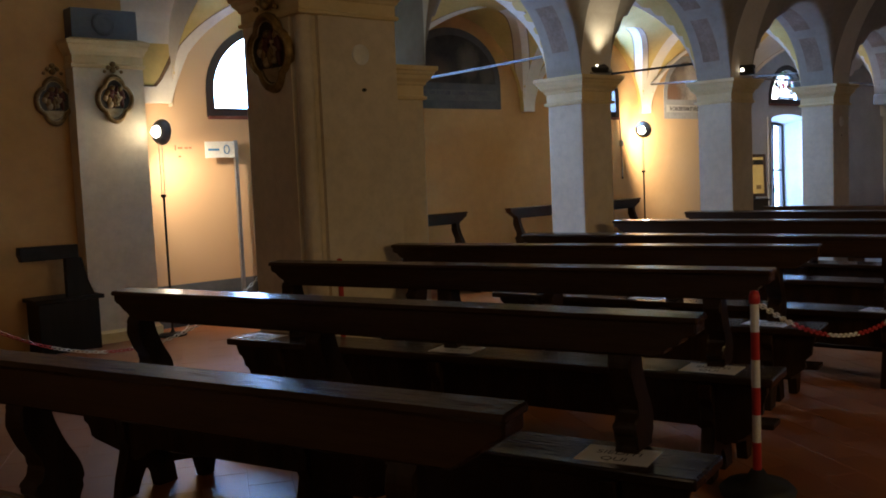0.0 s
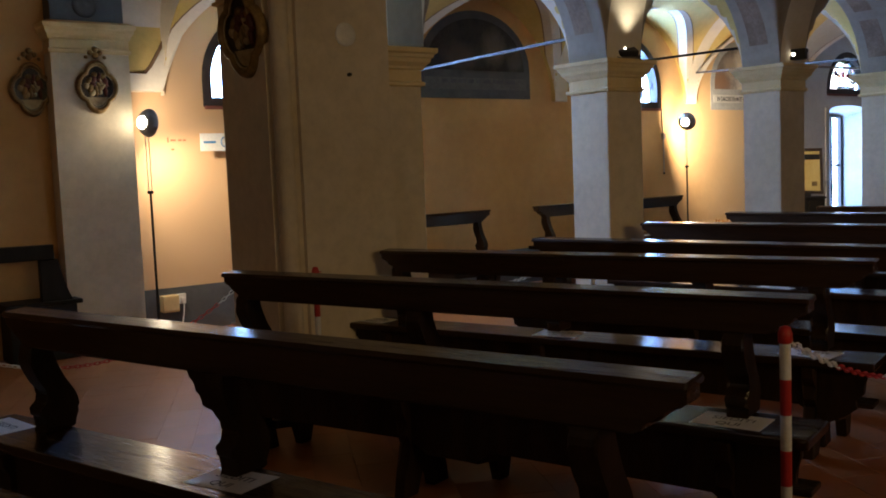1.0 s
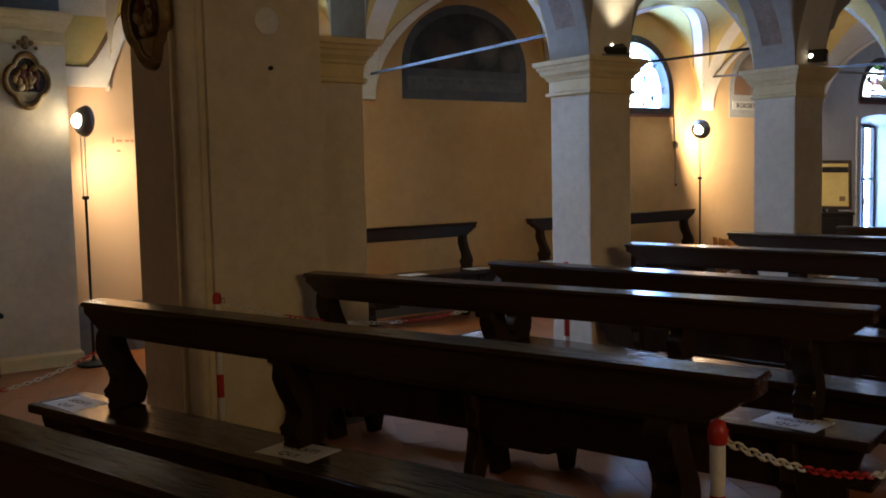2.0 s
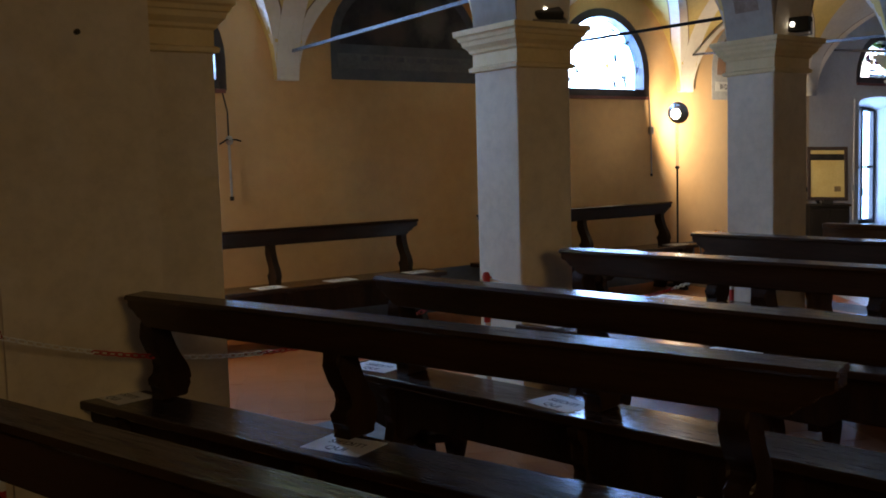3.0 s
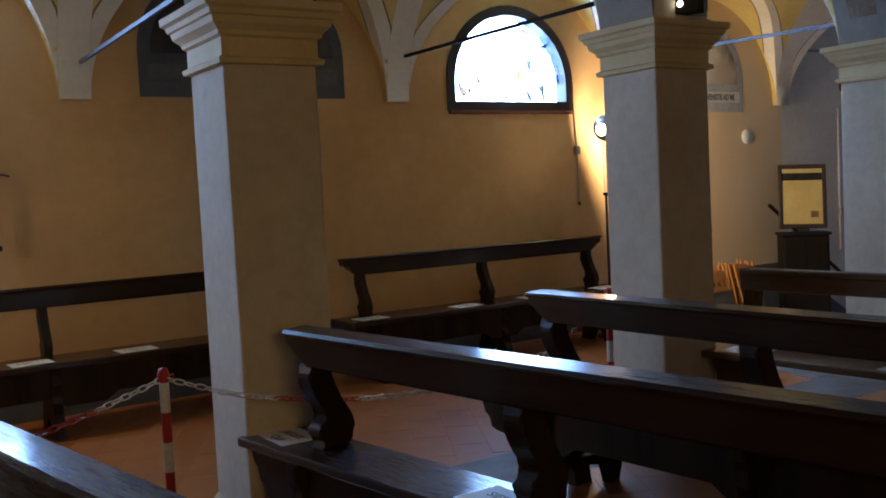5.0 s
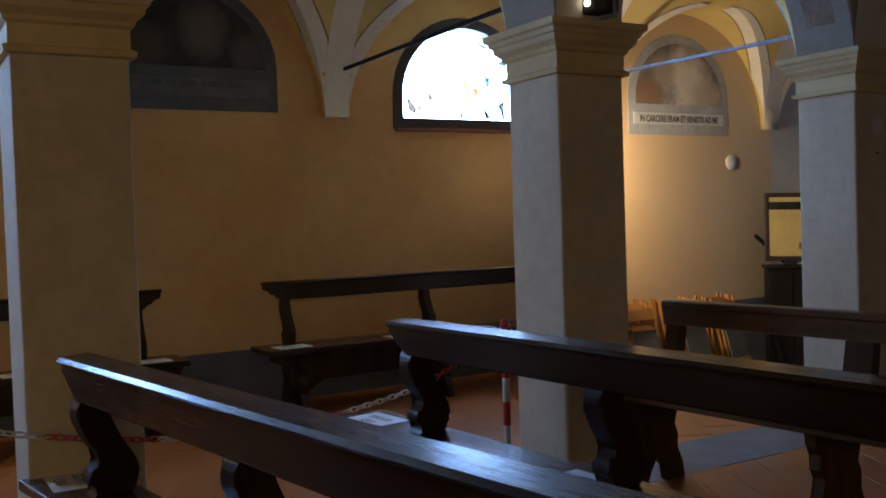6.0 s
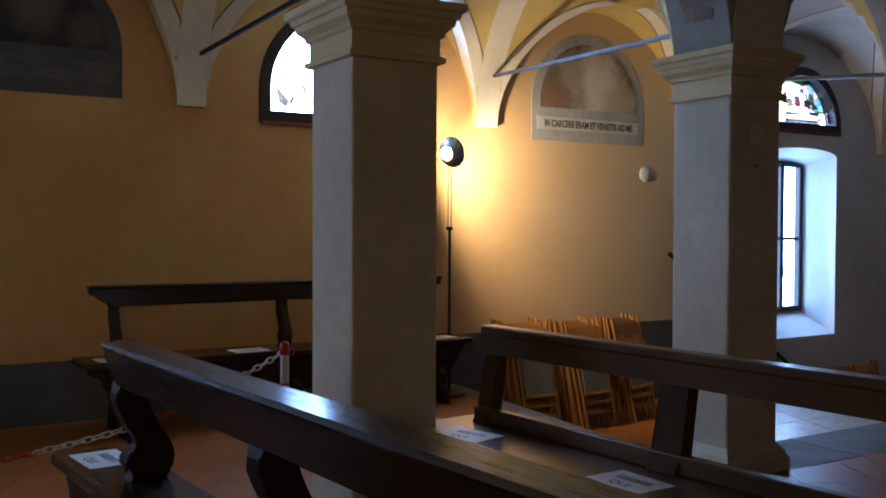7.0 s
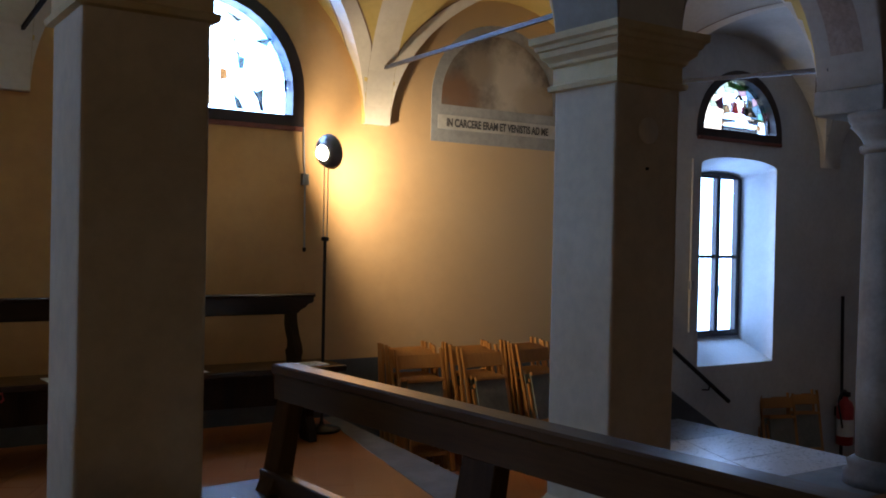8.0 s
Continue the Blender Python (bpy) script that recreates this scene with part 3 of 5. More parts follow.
CLEAR = stained("clear_glass", (0.96, 0.98, 1.0))
GLASS = tints(SKY_STRENGTH, SKY_BLUE, 0.42, azure=(0.75, 1.2, 1.6), lilac=(1.2, 0.95, 1.5), rose=(1.4, 0.9, 1.0), steel=(0.30, 0.55, 0.85), smoke=(0.75, 0.72, 0.72), amber=(1.8, 1.0, 0.45), straw=(2.4, 1.9, 0.9), indigo=(0.1, 0.2, 1.6), crimson=(1.2, 0.2, 0.3))
GLASS.update(pale=CLEAR, ice=stained("ice_glass", (0.72, 0.88, 1.0)))
RICH = tints(DIM_SKY_STRENGTH, DIM_SKY_BLUE, 0.5, mint=(1.2, 1.7, 1.55), teal=(0.4, 1.3, 1.6), slate=(0.34, 0.44, 0.66), pale=(3.2, 3.2, 3.1), ice=(1.5, 2.2, 2.8), sky=(0.35, 0.75, 1.4), navy=(0.05, 0.08, 0.25), green=(0.12, 0.75, 0.2), violet=(0.35, 0.14, 0.75), red=(0.75, 0.10, 0.13), tan=(1.0, 0.8, 0.6), dark=(0.12, 0.10, 0.10), lilac=(1.2, 0.95, 1.5))
RICH["clear"] = CLEAR


def stained_window(number, op, cols, rows, seed, ground, pieces, label, palette=GLASS):
    """An arched leaded window. ground(u, v, rnd) names the colour of a ground pane; each drawn piece is its colour
    and its corners, in shares of the glass's width and height."""
    w = thing(f"window_{number}", pose(0, 0, 0), label, "window", kind="structure")
    part("window_frame", frame_ring(op, -0.012, 0.075, WALL_Y - 0.012, WALL_Y + 0.13), FRAME, w, "dark painted frame")
    part("window_sill", boxed(op[0], op[1], WALL_Y - 0.03, WALL_Y + 0.06, op[2] - 0.035, op[2] - 0.002, bevel=0.006), SILL, w)
    rnd = random.Random(seed)
    for u, v, outline in pane_cells(op, 0.07, cols, rows, seed):
        cx, cz = sum(p[0] for p in outline) / len(outline), sum(p[1] for p in outline) / len(outline)
        small = [(cx + (x - cx) * 0.985, cz + (z - cz) * 0.985) for x, z in outline]
        ink = ground(u, v, rnd)
        ob = part("pane", prism(bmn(), small, "y", WALL_Y + 0.075, WALL_Y + 0.079), palette[ink], w)
        ob.visible_shadow = False
        if ink not in ("pale", "clear"):
            part("lead_came", tube(bmn(), [(x, WALL_Y + 0.077, z) for x, z in outline], 0.0024, 5, closed=True), LEAD, w)
    x0, x1, z0, zt = op[0] + 0.07, op[1] - 0.07, op[2] + 0.07, op[3] + op[4] - 0.07
    inner = (x0, x1, z0, op[3], op[4] - 0.07)
    for k, (ink, corners) in enumerate(pieces):
        pts = [(x0 + (x1 - x0) * u, z0 + (zt - z0) * v) for u, v in corners]
        pts = [(x, min(z, arch_top(inner, x) - 0.004)) for x, z in pts]
        y = WALL_Y + 0.068 - 0.0006 * (k % 9)
        ob = part("pane", prism(bmn(), pts, "y", y, y + 0.004), palette[ink], w)
        ob.visible_shadow = False
        part("lead_came", tube(bmn(), [(x, y, z) for x, z in pts], 0.0012, 5, closed=True), LEAD, w)
    return w


def white_ground(u, v, rnd):
    return rnd.choice(("pale", "ice")) if rnd.random() < 0.15 else "pale"


def blue_edged_ground(u, v, rnd):
    if u > 0.84 and v > 0.28:
        return rnd.choice(("ice", "ice", "pale"))
    return "ice" if u > 0.74 and v > 0.45 and rnd.random() < 0.6 else "pale"


def fan_ground(u, v, rnd):
    if u < 0.36:
        return "pale" if v < 0.42 else rnd.choice(("mint", "ice", "pale", "mint"))
    if u > 0.68 and v > 0.3:
        return rnd.choice(("sky", "ice", "teal", "sky", "lilac"))
    return rnd.choice(("ice", "mint", "lilac")) if v > 0.74 else "clear"


ROBES = [("smoke", ((0.06, 0.27), (0.10, 0.20), (0.145, 0.12), (0.13, 0.06), (0.08, 0.10))), ("smoke", ((0.145, 0.12), (0.19, 0.25), (0.175, 0.12), (0.15, 0.08))),
         ("smoke", ((0.225, 0.34), (0.25, 0.28), (0.275, 0.23), (0.25, 0.22), (0.245, 0.04), (0.235, 0.22))), ("rose", ((0.385, 0.47), (0.40, 0.36), (0.425, 0.36), (0.405, 0.40))),
         ("lilac", ((0.395, 0.35), (0.425, 0.35), (0.42, 0.28))), ("crimson", ((0.445, 0.55), (0.452, 0.50), (0.438, 0.51))), ("lilac", ((0.475, 0.03), (0.505, 0.03), (0.485, 0.15))),
         ("straw", ((0.505, 0.05), (0.53, 0.05), (0.53, 0.46), (0.505, 0.44))), ("amber", ((0.585, 0.27), (0.63, 0.29), (0.625, 0.37), (0.585, 0.38))),
         ("steel", ((0.665, 0.17), (0.70, 0.12), (0.735, 0.03), (0.685, 0.03))), ("steel", ((0.765, 0.23), (0.80, 0.20), (0.845, 0.24), (0.84, 0.12), (0.85, 0.03), (0.825, 0.03), (0.81, 0.13))),
         ("smoke", ((0.675, 0.54), (0.69, 0.55), (0.70, 0.51), (0.685, 0.51))), ("azure", ((0.685, 0.51), (0.73, 0.49), (0.72, 0.39), (0.695, 0.395))), ("smoke", ((0.655, 0.47), (0.662, 0.47), (0.662, 0.38), (0.655, 0.38))),
         ("smoke", ((0.655, 0.70), (0.672, 0.64), (0.668, 0.58), (0.662, 0.64))), ("smoke", ((0.70, 0.68), (0.685, 0.62), (0.69, 0.66))), ("azure", ((0.78, 0.66), (0.88, 0.70), (0.86, 0.62))), ("azure", ((0.60, 0.90), (0.72, 0.83), (0.68, 0.80))),
         ("indigo", ((0.985, 0.22), (0.985, 0.34), (0.965, 0.33), (0.97, 0.24))), ("smoke", ((0.87, 0.62), (0.90, 0.58), (0.872, 0.605)))]
SUPPER = [("green", ((0.39, 0.98), (0.52, 0.93), (0.68, 0.96), (0.66, 0.83), (0.56, 0.80), (0.40, 0.86))), ("violet", ((0.23, 0.55), (0.33, 0.66), (0.34, 0.42), (0.28, 0.42))),
          ("dark", ((0.48, 0.66), (0.55, 0.74), (0.61, 0.64), (0.58, 0.62), (0.54, 0.70), (0.50, 0.62))), ("pale", ((0.37, 0.72), (0.43, 0.72), (0.44, 0.50), (0.36, 0.46))), ("tan", ((0.35, 0.52), (0.42, 0.48), (0.43, 0.36), (0.34, 0.34))),
          ("lilac", ((0.44, 0.58), (0.49, 0.60), (0.48, 0.38), (0.43, 0.38))), ("red", ((0.48, 0.60), (0.51, 0.58), (0.53, 0.36), (0.46, 0.36))), ("pale", ((0.51, 0.68), (0.56, 0.70), (0.58, 0.36), (0.53, 0.36))), ("red", ((0.58, 0.52), (0.61, 0.50), (0.62, 0.36), (0.585, 0.36))),
          ("tan", ((0.60, 0.66), (0.64, 0.64), (0.65, 0.50), (0.61, 0.50))), ("navy", ((0.62, 0.50), (0.66, 0.52), (0.68, 0.34), (0.63, 0.34))), ("pale", ((0.67, 0.66), (0.72, 0.64), (0.73, 0.48), (0.67, 0.50))), ("tan", ((0.66, 0.50), (0.74, 0.48), (0.77, 0.34), (0.66, 0.32))), ("navy", ((0.74, 0.46), (0.80, 0.36), (0.78, 0.33))),
          ("pale", ((0.33, 0.34), (0.90, 0.30), (0.92, 0.24), (0.33, 0.27))), ("slate", ((0.32, 0.25), (0.52, 0.25), (0.50, 0.20), (0.32, 0.19))), ("slate", ((0.66, 0.28), (0.82, 0.26), (0.82, 0.19), (0.67, 0.20))), ("pale", ((0.32, 0.19), (0.85, 0.18), (0.84, 0.10), (0.32, 0.13))),
          ("slate", ((0.32, 0.12), (0.80, 0.10), (0.82, 0.02), (0.32, 0.02))), ("pale", ((0.82, 0.22), (0.87, 0.12), (0.83, 0.03), (0.80, 0.10))), ("lilac", ((0.95, 0.36), (0.985, 0.34), (0.985, 0.06), (0.955, 0.06)))]
stained_window(1, LUNETTES[0], 9, 6, 5, white_ground, [("crimson", ((0.93, 0.02), (0.985, 0.02), (0.985, 0.09))), ("smoke", ((0.90, 0.62), (0.93, 0.55), (0.905, 0.58)))], "round-headed stained glass lunette, pale and very bright")
stained_window(2, LUNETTES[1], 10, 7, 11, blue_edged_ground, ROBES, "round-headed stained glass lunette, white with blue edges")
stained_window(3, FAN, 11, 7, 23, fan_ground, SUPPER, "half-round stained glass window in green, blue and red", RICH)

# the deep window below the fan light, in a splayed reveal
REVEAL = (15.10, 15.80, 0.36, 1.97, 0.06)
niche = thing("window_4", pose(0, 0, 0), "tall dark-framed casement window in a deep white reveal", "window", kind="structure")
bm = bmn()
inner, outer = arch_outline(NICHE, 0.002), arch_outline(REVEAL, 0.0)
rings = []
for k in range(7):
    t = k / 6
    ease = t * t * (3 - 2 * t) if 0 < t < 1 else t
    rings.append([bm.verts.new((p[0] + (q[0] - p[0]) * (0.35 * t + 0.65 * ease), WALL_Y + 0.002 + 0.42 * t, p[1] + (q[1] - p[1]) * t)) for p, q in zip(inner, outer)])
for a, b in zip(rings, rings[1:]):
    for i in range(len(a)):
        bm.faces.new((a[i], a[(i + 1) % len(a)], b[(i + 1) % len(b)], b[i]))
wide = [bm.verts.new((p[0] + (p[0] - 15.42) * 0.9, WALL_Y + 0.422, p[1] + (p[1] - 1.1) * 0.25)) for p in outer]
for i in range(len(wide)):
    bm.faces.new((rings[-1][i], rings[-1][(i + 1) % len(wide)], wide[(i + 1) % len(wide)], wide[i]))
part("reveal", bm, material("white_reveal_plaster", (0.68, 0.70, 0.72), (0.78, 0.79, 0.80), 0.85, 2, 25, 0.06, stain=0.1), niche, "white plastered splay", smooth=False)
part("window_frame", frame_ring(REVEAL, 0.0, 0.06, WALL_Y + 0.37, WALL_Y + 0.43), FRAME, niche, "dark wooden frame")
part("mullion", boxed(15.42, 15.48, WALL_Y + 0.365, WALL_Y + 0.43, 0.39, 2.005, bevel=0.006), FRAME, niche)
for x0, x1 in ((15.16, 15.42), (15.48, 15.74)):
    part("transom", boxed(x0, x1, WALL_Y + 0.38, WALL_Y + 0.425, 1.155, 1.19, bevel=0.004), FRAME, niche)
    for z0, z1 in ((0.42, 1.155), (1.19, 1.98)):
        ob = part("pane", boxed(x0, x1, WALL_Y + 0.40, WALL_Y + 0.404, z0, z1), GLASS["pale"], niche)
        ob.visible_shadow = False
part("window_handle", boxed(15.44, 15.46, WALL_Y + 0.34, WALL_Y + 0.365, 0.76, 0.88, bevel=0.004), IRON, niche)
SKYGLOW = glow("bright_sky", SKY_BLUE, SKY_STRENGTH)
# the same sky glow at lower strength, added to keep the last bay dim
DIM_SKY = glow("dimmer_sky", DIM_SKY_BLUE, DIM_SKY_STRENGTH)
for x0, x1, z0, z1, out in ((4.18, 5.68, 2.04, 2.98, 0.16), (9.23, 10.63, 2.06, 2.99, 0.16), (14.68, 15.93, 2.32, 3.0, 0.16), (14.9, 16.0, 0.15, 2.2, 0.56)):
    tagged(part("backdrop", boxed(x0, x1, WALL_Y + out, WALL_Y + out + 0.01, z0, z1), DIM_SKY if x0 > 14 else SKYGLOW), "bright overcast sky outside the window", "sky", kind="structure")


# ---- benches and pews ----
def rail_mesh(L, half=0.045):
    bm = bmn()
    low = [(0.0, 0.898), (0.0, 0.868), (0.014, 0.856), (0.042, 0.857), (0.052, 0.848), (0.054, 0.832), (0.068, 0.822), (0.09, 0.824), (0.102, 0.814), (0.106, 0.796), (0.13, 0.785)]
    outline = low + [(L - x, z) for x, z in reversed(low)]
    prism(bm, outline, "y", -half, half, 0.006)
    top = [(-0.052, 0.894), (-0.058, 0.903), (-0.048, 0.915), (0.045, 0.921), (0.058, 0.91), (0.052, 0.897)]
    prism(bm, top, "x", -0.006, L + 0.006, 0.005)
    return bm


SIDE = [tuple(v) for v in smooth_curve([(-0.03, 0.80, 0), (-0.052, 0.74, 0), (-0.02, 0.655, 0), (0.02, 0.59, 0), (-0.012, 0.555, 0), (-0.022, 0.52, 0), (0.006, 0.50, 0), (-0.008, 0.47, 0)], 4)]
SIDE = [(y, z) for y, z, _ in SIDE] + [(y, z) for y, z, _ in reversed([tuple(v) for v in smooth_curve([(0.045, 0.80, 0), (0.05, 0.74, 0), (0.085, 0.655, 0), (0.13, 0.58, 0), (0.14, 0.52, 0), (0.115, 0.47, 0)], 4)])]
LEG = [(0.0, 0.43), (0.36, 0.43), (0.35, 0.37), (0.315, 0.33), (0.325, 0.27), (0.29, 0.23), (0.31, 0.16), (0.35, 0.09), (0.37, 0.0), (0.25, 0.0), (0.235, 0.06), (0.2, 0.11), (0.15, 0.12), (0.105, 0.07), (0.1, 0.0), (-0.03, 0.0), (-0.015, 0.08), (0.03, 0.15), (0.015, 0.22), (0.05, 0.27), (0.02, 0.33), (0.03, 0.39)]


def pew(name, L, m, label, group, over=(0.26, 0.03), seat=(-0.22, 0.14), top=0.47, kneeler=True, thick=0.04, sunk=0.0, spots=(0.15, 1.2, 2.3)):
    """A pew: x along its length, its back rail over y = 0, its seat from seat[0] to seat[1] and up to top."""
    deep, drop = (seat[1] - seat[0]) / 0.34, top - 0.47
    p = thing(name, m, label, "pew" if name == "pew" else "bench", group)
    part("rail", rail_mesh(L), WOOD, p, at=pose(0, 0, -sunk))
    part("seat", boxed(-over[0], L + over[1], seat[0], seat[1], top - 0.038, top, bevel=0.008), WOOD, p)
    for x in spots:
        part("post", prism(bmn(), [(y, z if z > 0.5 else z + drop) for y, z in SIDE], "x", x - thick, x + thick, 0.008), DULL, p)
        part("trestle", prism(bmn(), [((seat[0] + seat[1]) / 2 + (0.17 - y) * deep, z if z < 0.4 else z + drop) for y, z in LEG], "x", x - 0.03, x + 0.03, 0.006), DULL, p)
    # the apron under the seat, its ends cut in scallops
    a = 0.10 - over[0]
    under = top - 0.038
    cut = [(-over[0] + 0.03, under), (a - 0.05, 0.405), (a - 0.045, 0.375), (a - 0.015, 0.365), (a, 0.335), (a - 0.005, 0.31), (a + 0.03, 0.30), (a + 0.045, 0.27), (a + 0.04, 0.245), (a + 0.075, 0.235), (0.10, 0.20)]
    apron = seat[0] + 0.04 if name == "pew" else seat[1] - 0.08
    end = [(L - 0.10, 0.20), (L - 0.05, 0.24), (L - 0.06, 0.28), (L - 0.02, 0.31), (L - 0.02, 0.36), (L + over[1] - 0.03, 0.40), (L + over[1] - 0.03, under)]
    arch = [(0.18, 0.16), (0.24, 0.19), (0.3, 0.24), (L / 2 - 0.2, 0.25), (L / 2 - 0.12, 0.19), (L / 2 + 0.12, 0.19), (L / 2 + 0.2, 0.25), (L - 0.3, 0.24), (L - 0.24, 0.19), (L - 0.18, 0.16)]
    part("apron", prism(bmn(), cut + arch + end, "y", apron, apron + 0.03, 0.004), DULL, p)
    if kneeler:
        part("kneeler", boxed(0.05, L - 0.05, 0.19, 0.33, 0.155, 0.18, bevel=0.006), WOOD, p)
        for x in (0.2, L / 2, L - 0.2):
            part("kneeler_bracket", prism(bmn(), [(0.05, 0.16), (0.31, 0.155), (0.32, 0.10), (0.29, 0.0), (0.22, 0.0), (0.2, 0.10), (0.05, 0.12)], "x", x - 0.025, x + 0.025, 0.004), DULL, p)
    return p


def seat_note(m, turn):
    """A printed sheet that lies on a seat."""
    n = thing("seat_notice", m @ pose(0, 0, 0, 0, 0, turn), "white printed sheet taped to the dark seat", "paper notice", "seat notices")
    part("sheet", boxed(-0.122, 0.122, -0.085, 0.085, 0.0, 0.0015), PAPER, n)
    for row, words, size in ((0.022, "SIEDITI", 0.050), (-0.042, "QUI", 0.050)):
        curve = bpy.data.curves.new("letters", "FONT")
        curve.body, curve.size, curve.align_x, curve.extrude = words, size, "CENTER", 0.0003
        ob = new("letters", curve)
        ob.data.materials.append(INK)
        ob.parent = n
        ob.matrix_basis = pose(0, row - 0.02, 0.0022)
    return n


# each row: the rail's first end, its turn and length, the seat's reach past that end and its height; the seats sit unevenly under the rails
SEAT = [(-0.17, 0.11)] * 3 + [(-0.20, 0.075)] + [(-0.12, 0.16)] * 3
PEW_ROWS = [(0.185, 4.155, 17.5, 2.74, 0.26, 0.45), (1.42, 4.49, 16.3, 2.70, 0.26, 0.45), (2.565, 5.04, 17.1, 2.81, 0.26, 0.472), (3.835, 5.52, 17.1, 2.84, 0.20, 0.458), (4.905, 5.28, 10.5, 2.84, 0.25, 0.447), (6.205, 5.45, 8.8, 2.80, 0.28, 0.47), (7.48, 5.60, 4.5, 2.45, 0.40, 0.465)]
NOTE = (1.20, 1.20, 1.24, 1.24, 1.03, 1.07, 1.06)     # where the middle notice lies
for n, (x, y, turn, L, reach, top) in enumerate(PEW_ROWS):
    m = pose(x, y, 0, 0, 0, -90 + turn)
    pew("pew", L, m, "dark varnished wooden pew with carved S-shaped posts", "nave pews", over=(reach, 0.03), seat=SEAT[n], top=top, sunk=0.02 if n in (3, 4) else 0.004, spots=(0.12, 1.18, L - 0.25))
    rnd = random.Random(40 + n)
    for s in (0.17 - reach, NOTE[n], L - 0.27):
        seat_note(m @ pose(s + rnd.uniform(-0.02, 0.02), sum(SEAT[n]) / 2 + rnd.uniform(-0.02, 0.02), top + 0.0005), rnd.uniform(-9, 9))

for x, L, mid in ((7.245, 2.45, 1.40), (10.55, 2.58, 1.29)):
    m = pose(x, 8.54, 0, 0, 0, 180)
    pew("wall_bench", L, m, "dark varnished bench standing along the ochre wall", "wall benches", over=(0.10, 0.10), seat=(-0.04, 0.34), kneeler=False, thick=0.026, spots=(0.15, mid, L - 0.15))
    for s in (0.12, L * 0.36, L * 0.62, L - 0.12):
        seat_note(m @ pose(s, 0.20, 0.4705), 184)
stall = thing("stall", pose(2.16, 8.36, 0), "small dark wooden stall beside the pilaster", "stall")
part("rail", prism(bmn(), [(0.0, 0.80), (0.47, 0.80), (0.47, 0.915), (-0.01, 0.92), (-0.015, 0.86), (0.0, 0.84)], "y", 0.0, 0.09, 0.006), EBONY, stall)
part("side_panel", prism(bmn(), [(0.36, 0.46), (0.60, 0.46), (0.53, 0.62), (0.50, 0.80), (0.36, 0.80)], "y", 0.02, 0.08, 0.005), EBONY, stall)
part("seat", boxed(0.08, 0.66, -0.02, 0.34, 0.435, 0.47, bevel=0.008), EBONY, stall)
part("seat_box", boxed(0.11, 0.62, 0.01, 0.33, 0.0, 0.435, bevel=0.006), EBONY, stall)

# the last pew: an open frame back, its seat towards the others
last = thing("framed_pew", pose(9.08, 5.69, 0, 0, 0, -85), "brown wooden pew with an open framed back", "pew")
WALNUT = material("brown_varnished_wood", (0.07, 0.034, 0.013), (0.13, 0.068, 0.027), 0.36, 2.2, 30, 0.08, stain=0.4, coat=0.5, stretch=(0.3, 3, 3), spec=0.2)
UPRIGHT = material("brown_worn_wood", (0.06, 0.03, 0.012), (0.115, 0.06, 0.024), 0.6, 2.2, 30, 0.06, stain=0.4, stretch=(3, 3, 0.3), spec=0.12)
LB = 3.2
part("seat", boxed(-0.14, LB, -0.40, 0.02, 0.425, 0.462, bevel=0.008), WALNUT, last)
part("top_rail", prism(bmn(), [(-0.012, 0.752), (-0.03, 0.757), (-0.03, 0.838), (-0.042, 0.848), (-0.042, 0.868), (-0.036, 0.875), (0.036, 0.875), (0.042, 0.868), (0.042, 0.848), (0.03, 0.833), (0.03, 0.752)], "x", -0.02, LB, 0.004), WALNUT, last)
part("bottom_rail", boxed(-0.02, LB, -0.08, -0.035, 0.464, 0.53, bevel=0.006), WALNUT, last)
for x in (0.0, 0.97, 1.94, 2.9):
    w = 0.09 if x == 0 else 0.13
    part("post", prism(bmn(), [(-0.105, 0.464), (-0.092, 0.49), (-0.07, 0.53), (-0.03, 0.755), (0.024, 0.755), (-0.018, 0.53), (-0.012, 0.464)], "x", x, x + w, 0.004), UPRIGHT, last)
    part("trestle", prism(bmn(), [(-0.19 + (0.17 - y) * 0.95, z) for y, z in LEG], "x", x + 0.02, x + 0.075, 0.005), UPRIGHT, last)
for s, t in ((0.18, 8), (1.05, -4), (2.0, 3)):
    seat_note(last.matrix_basis @ pose(s, -0.27, 0.4625), t)


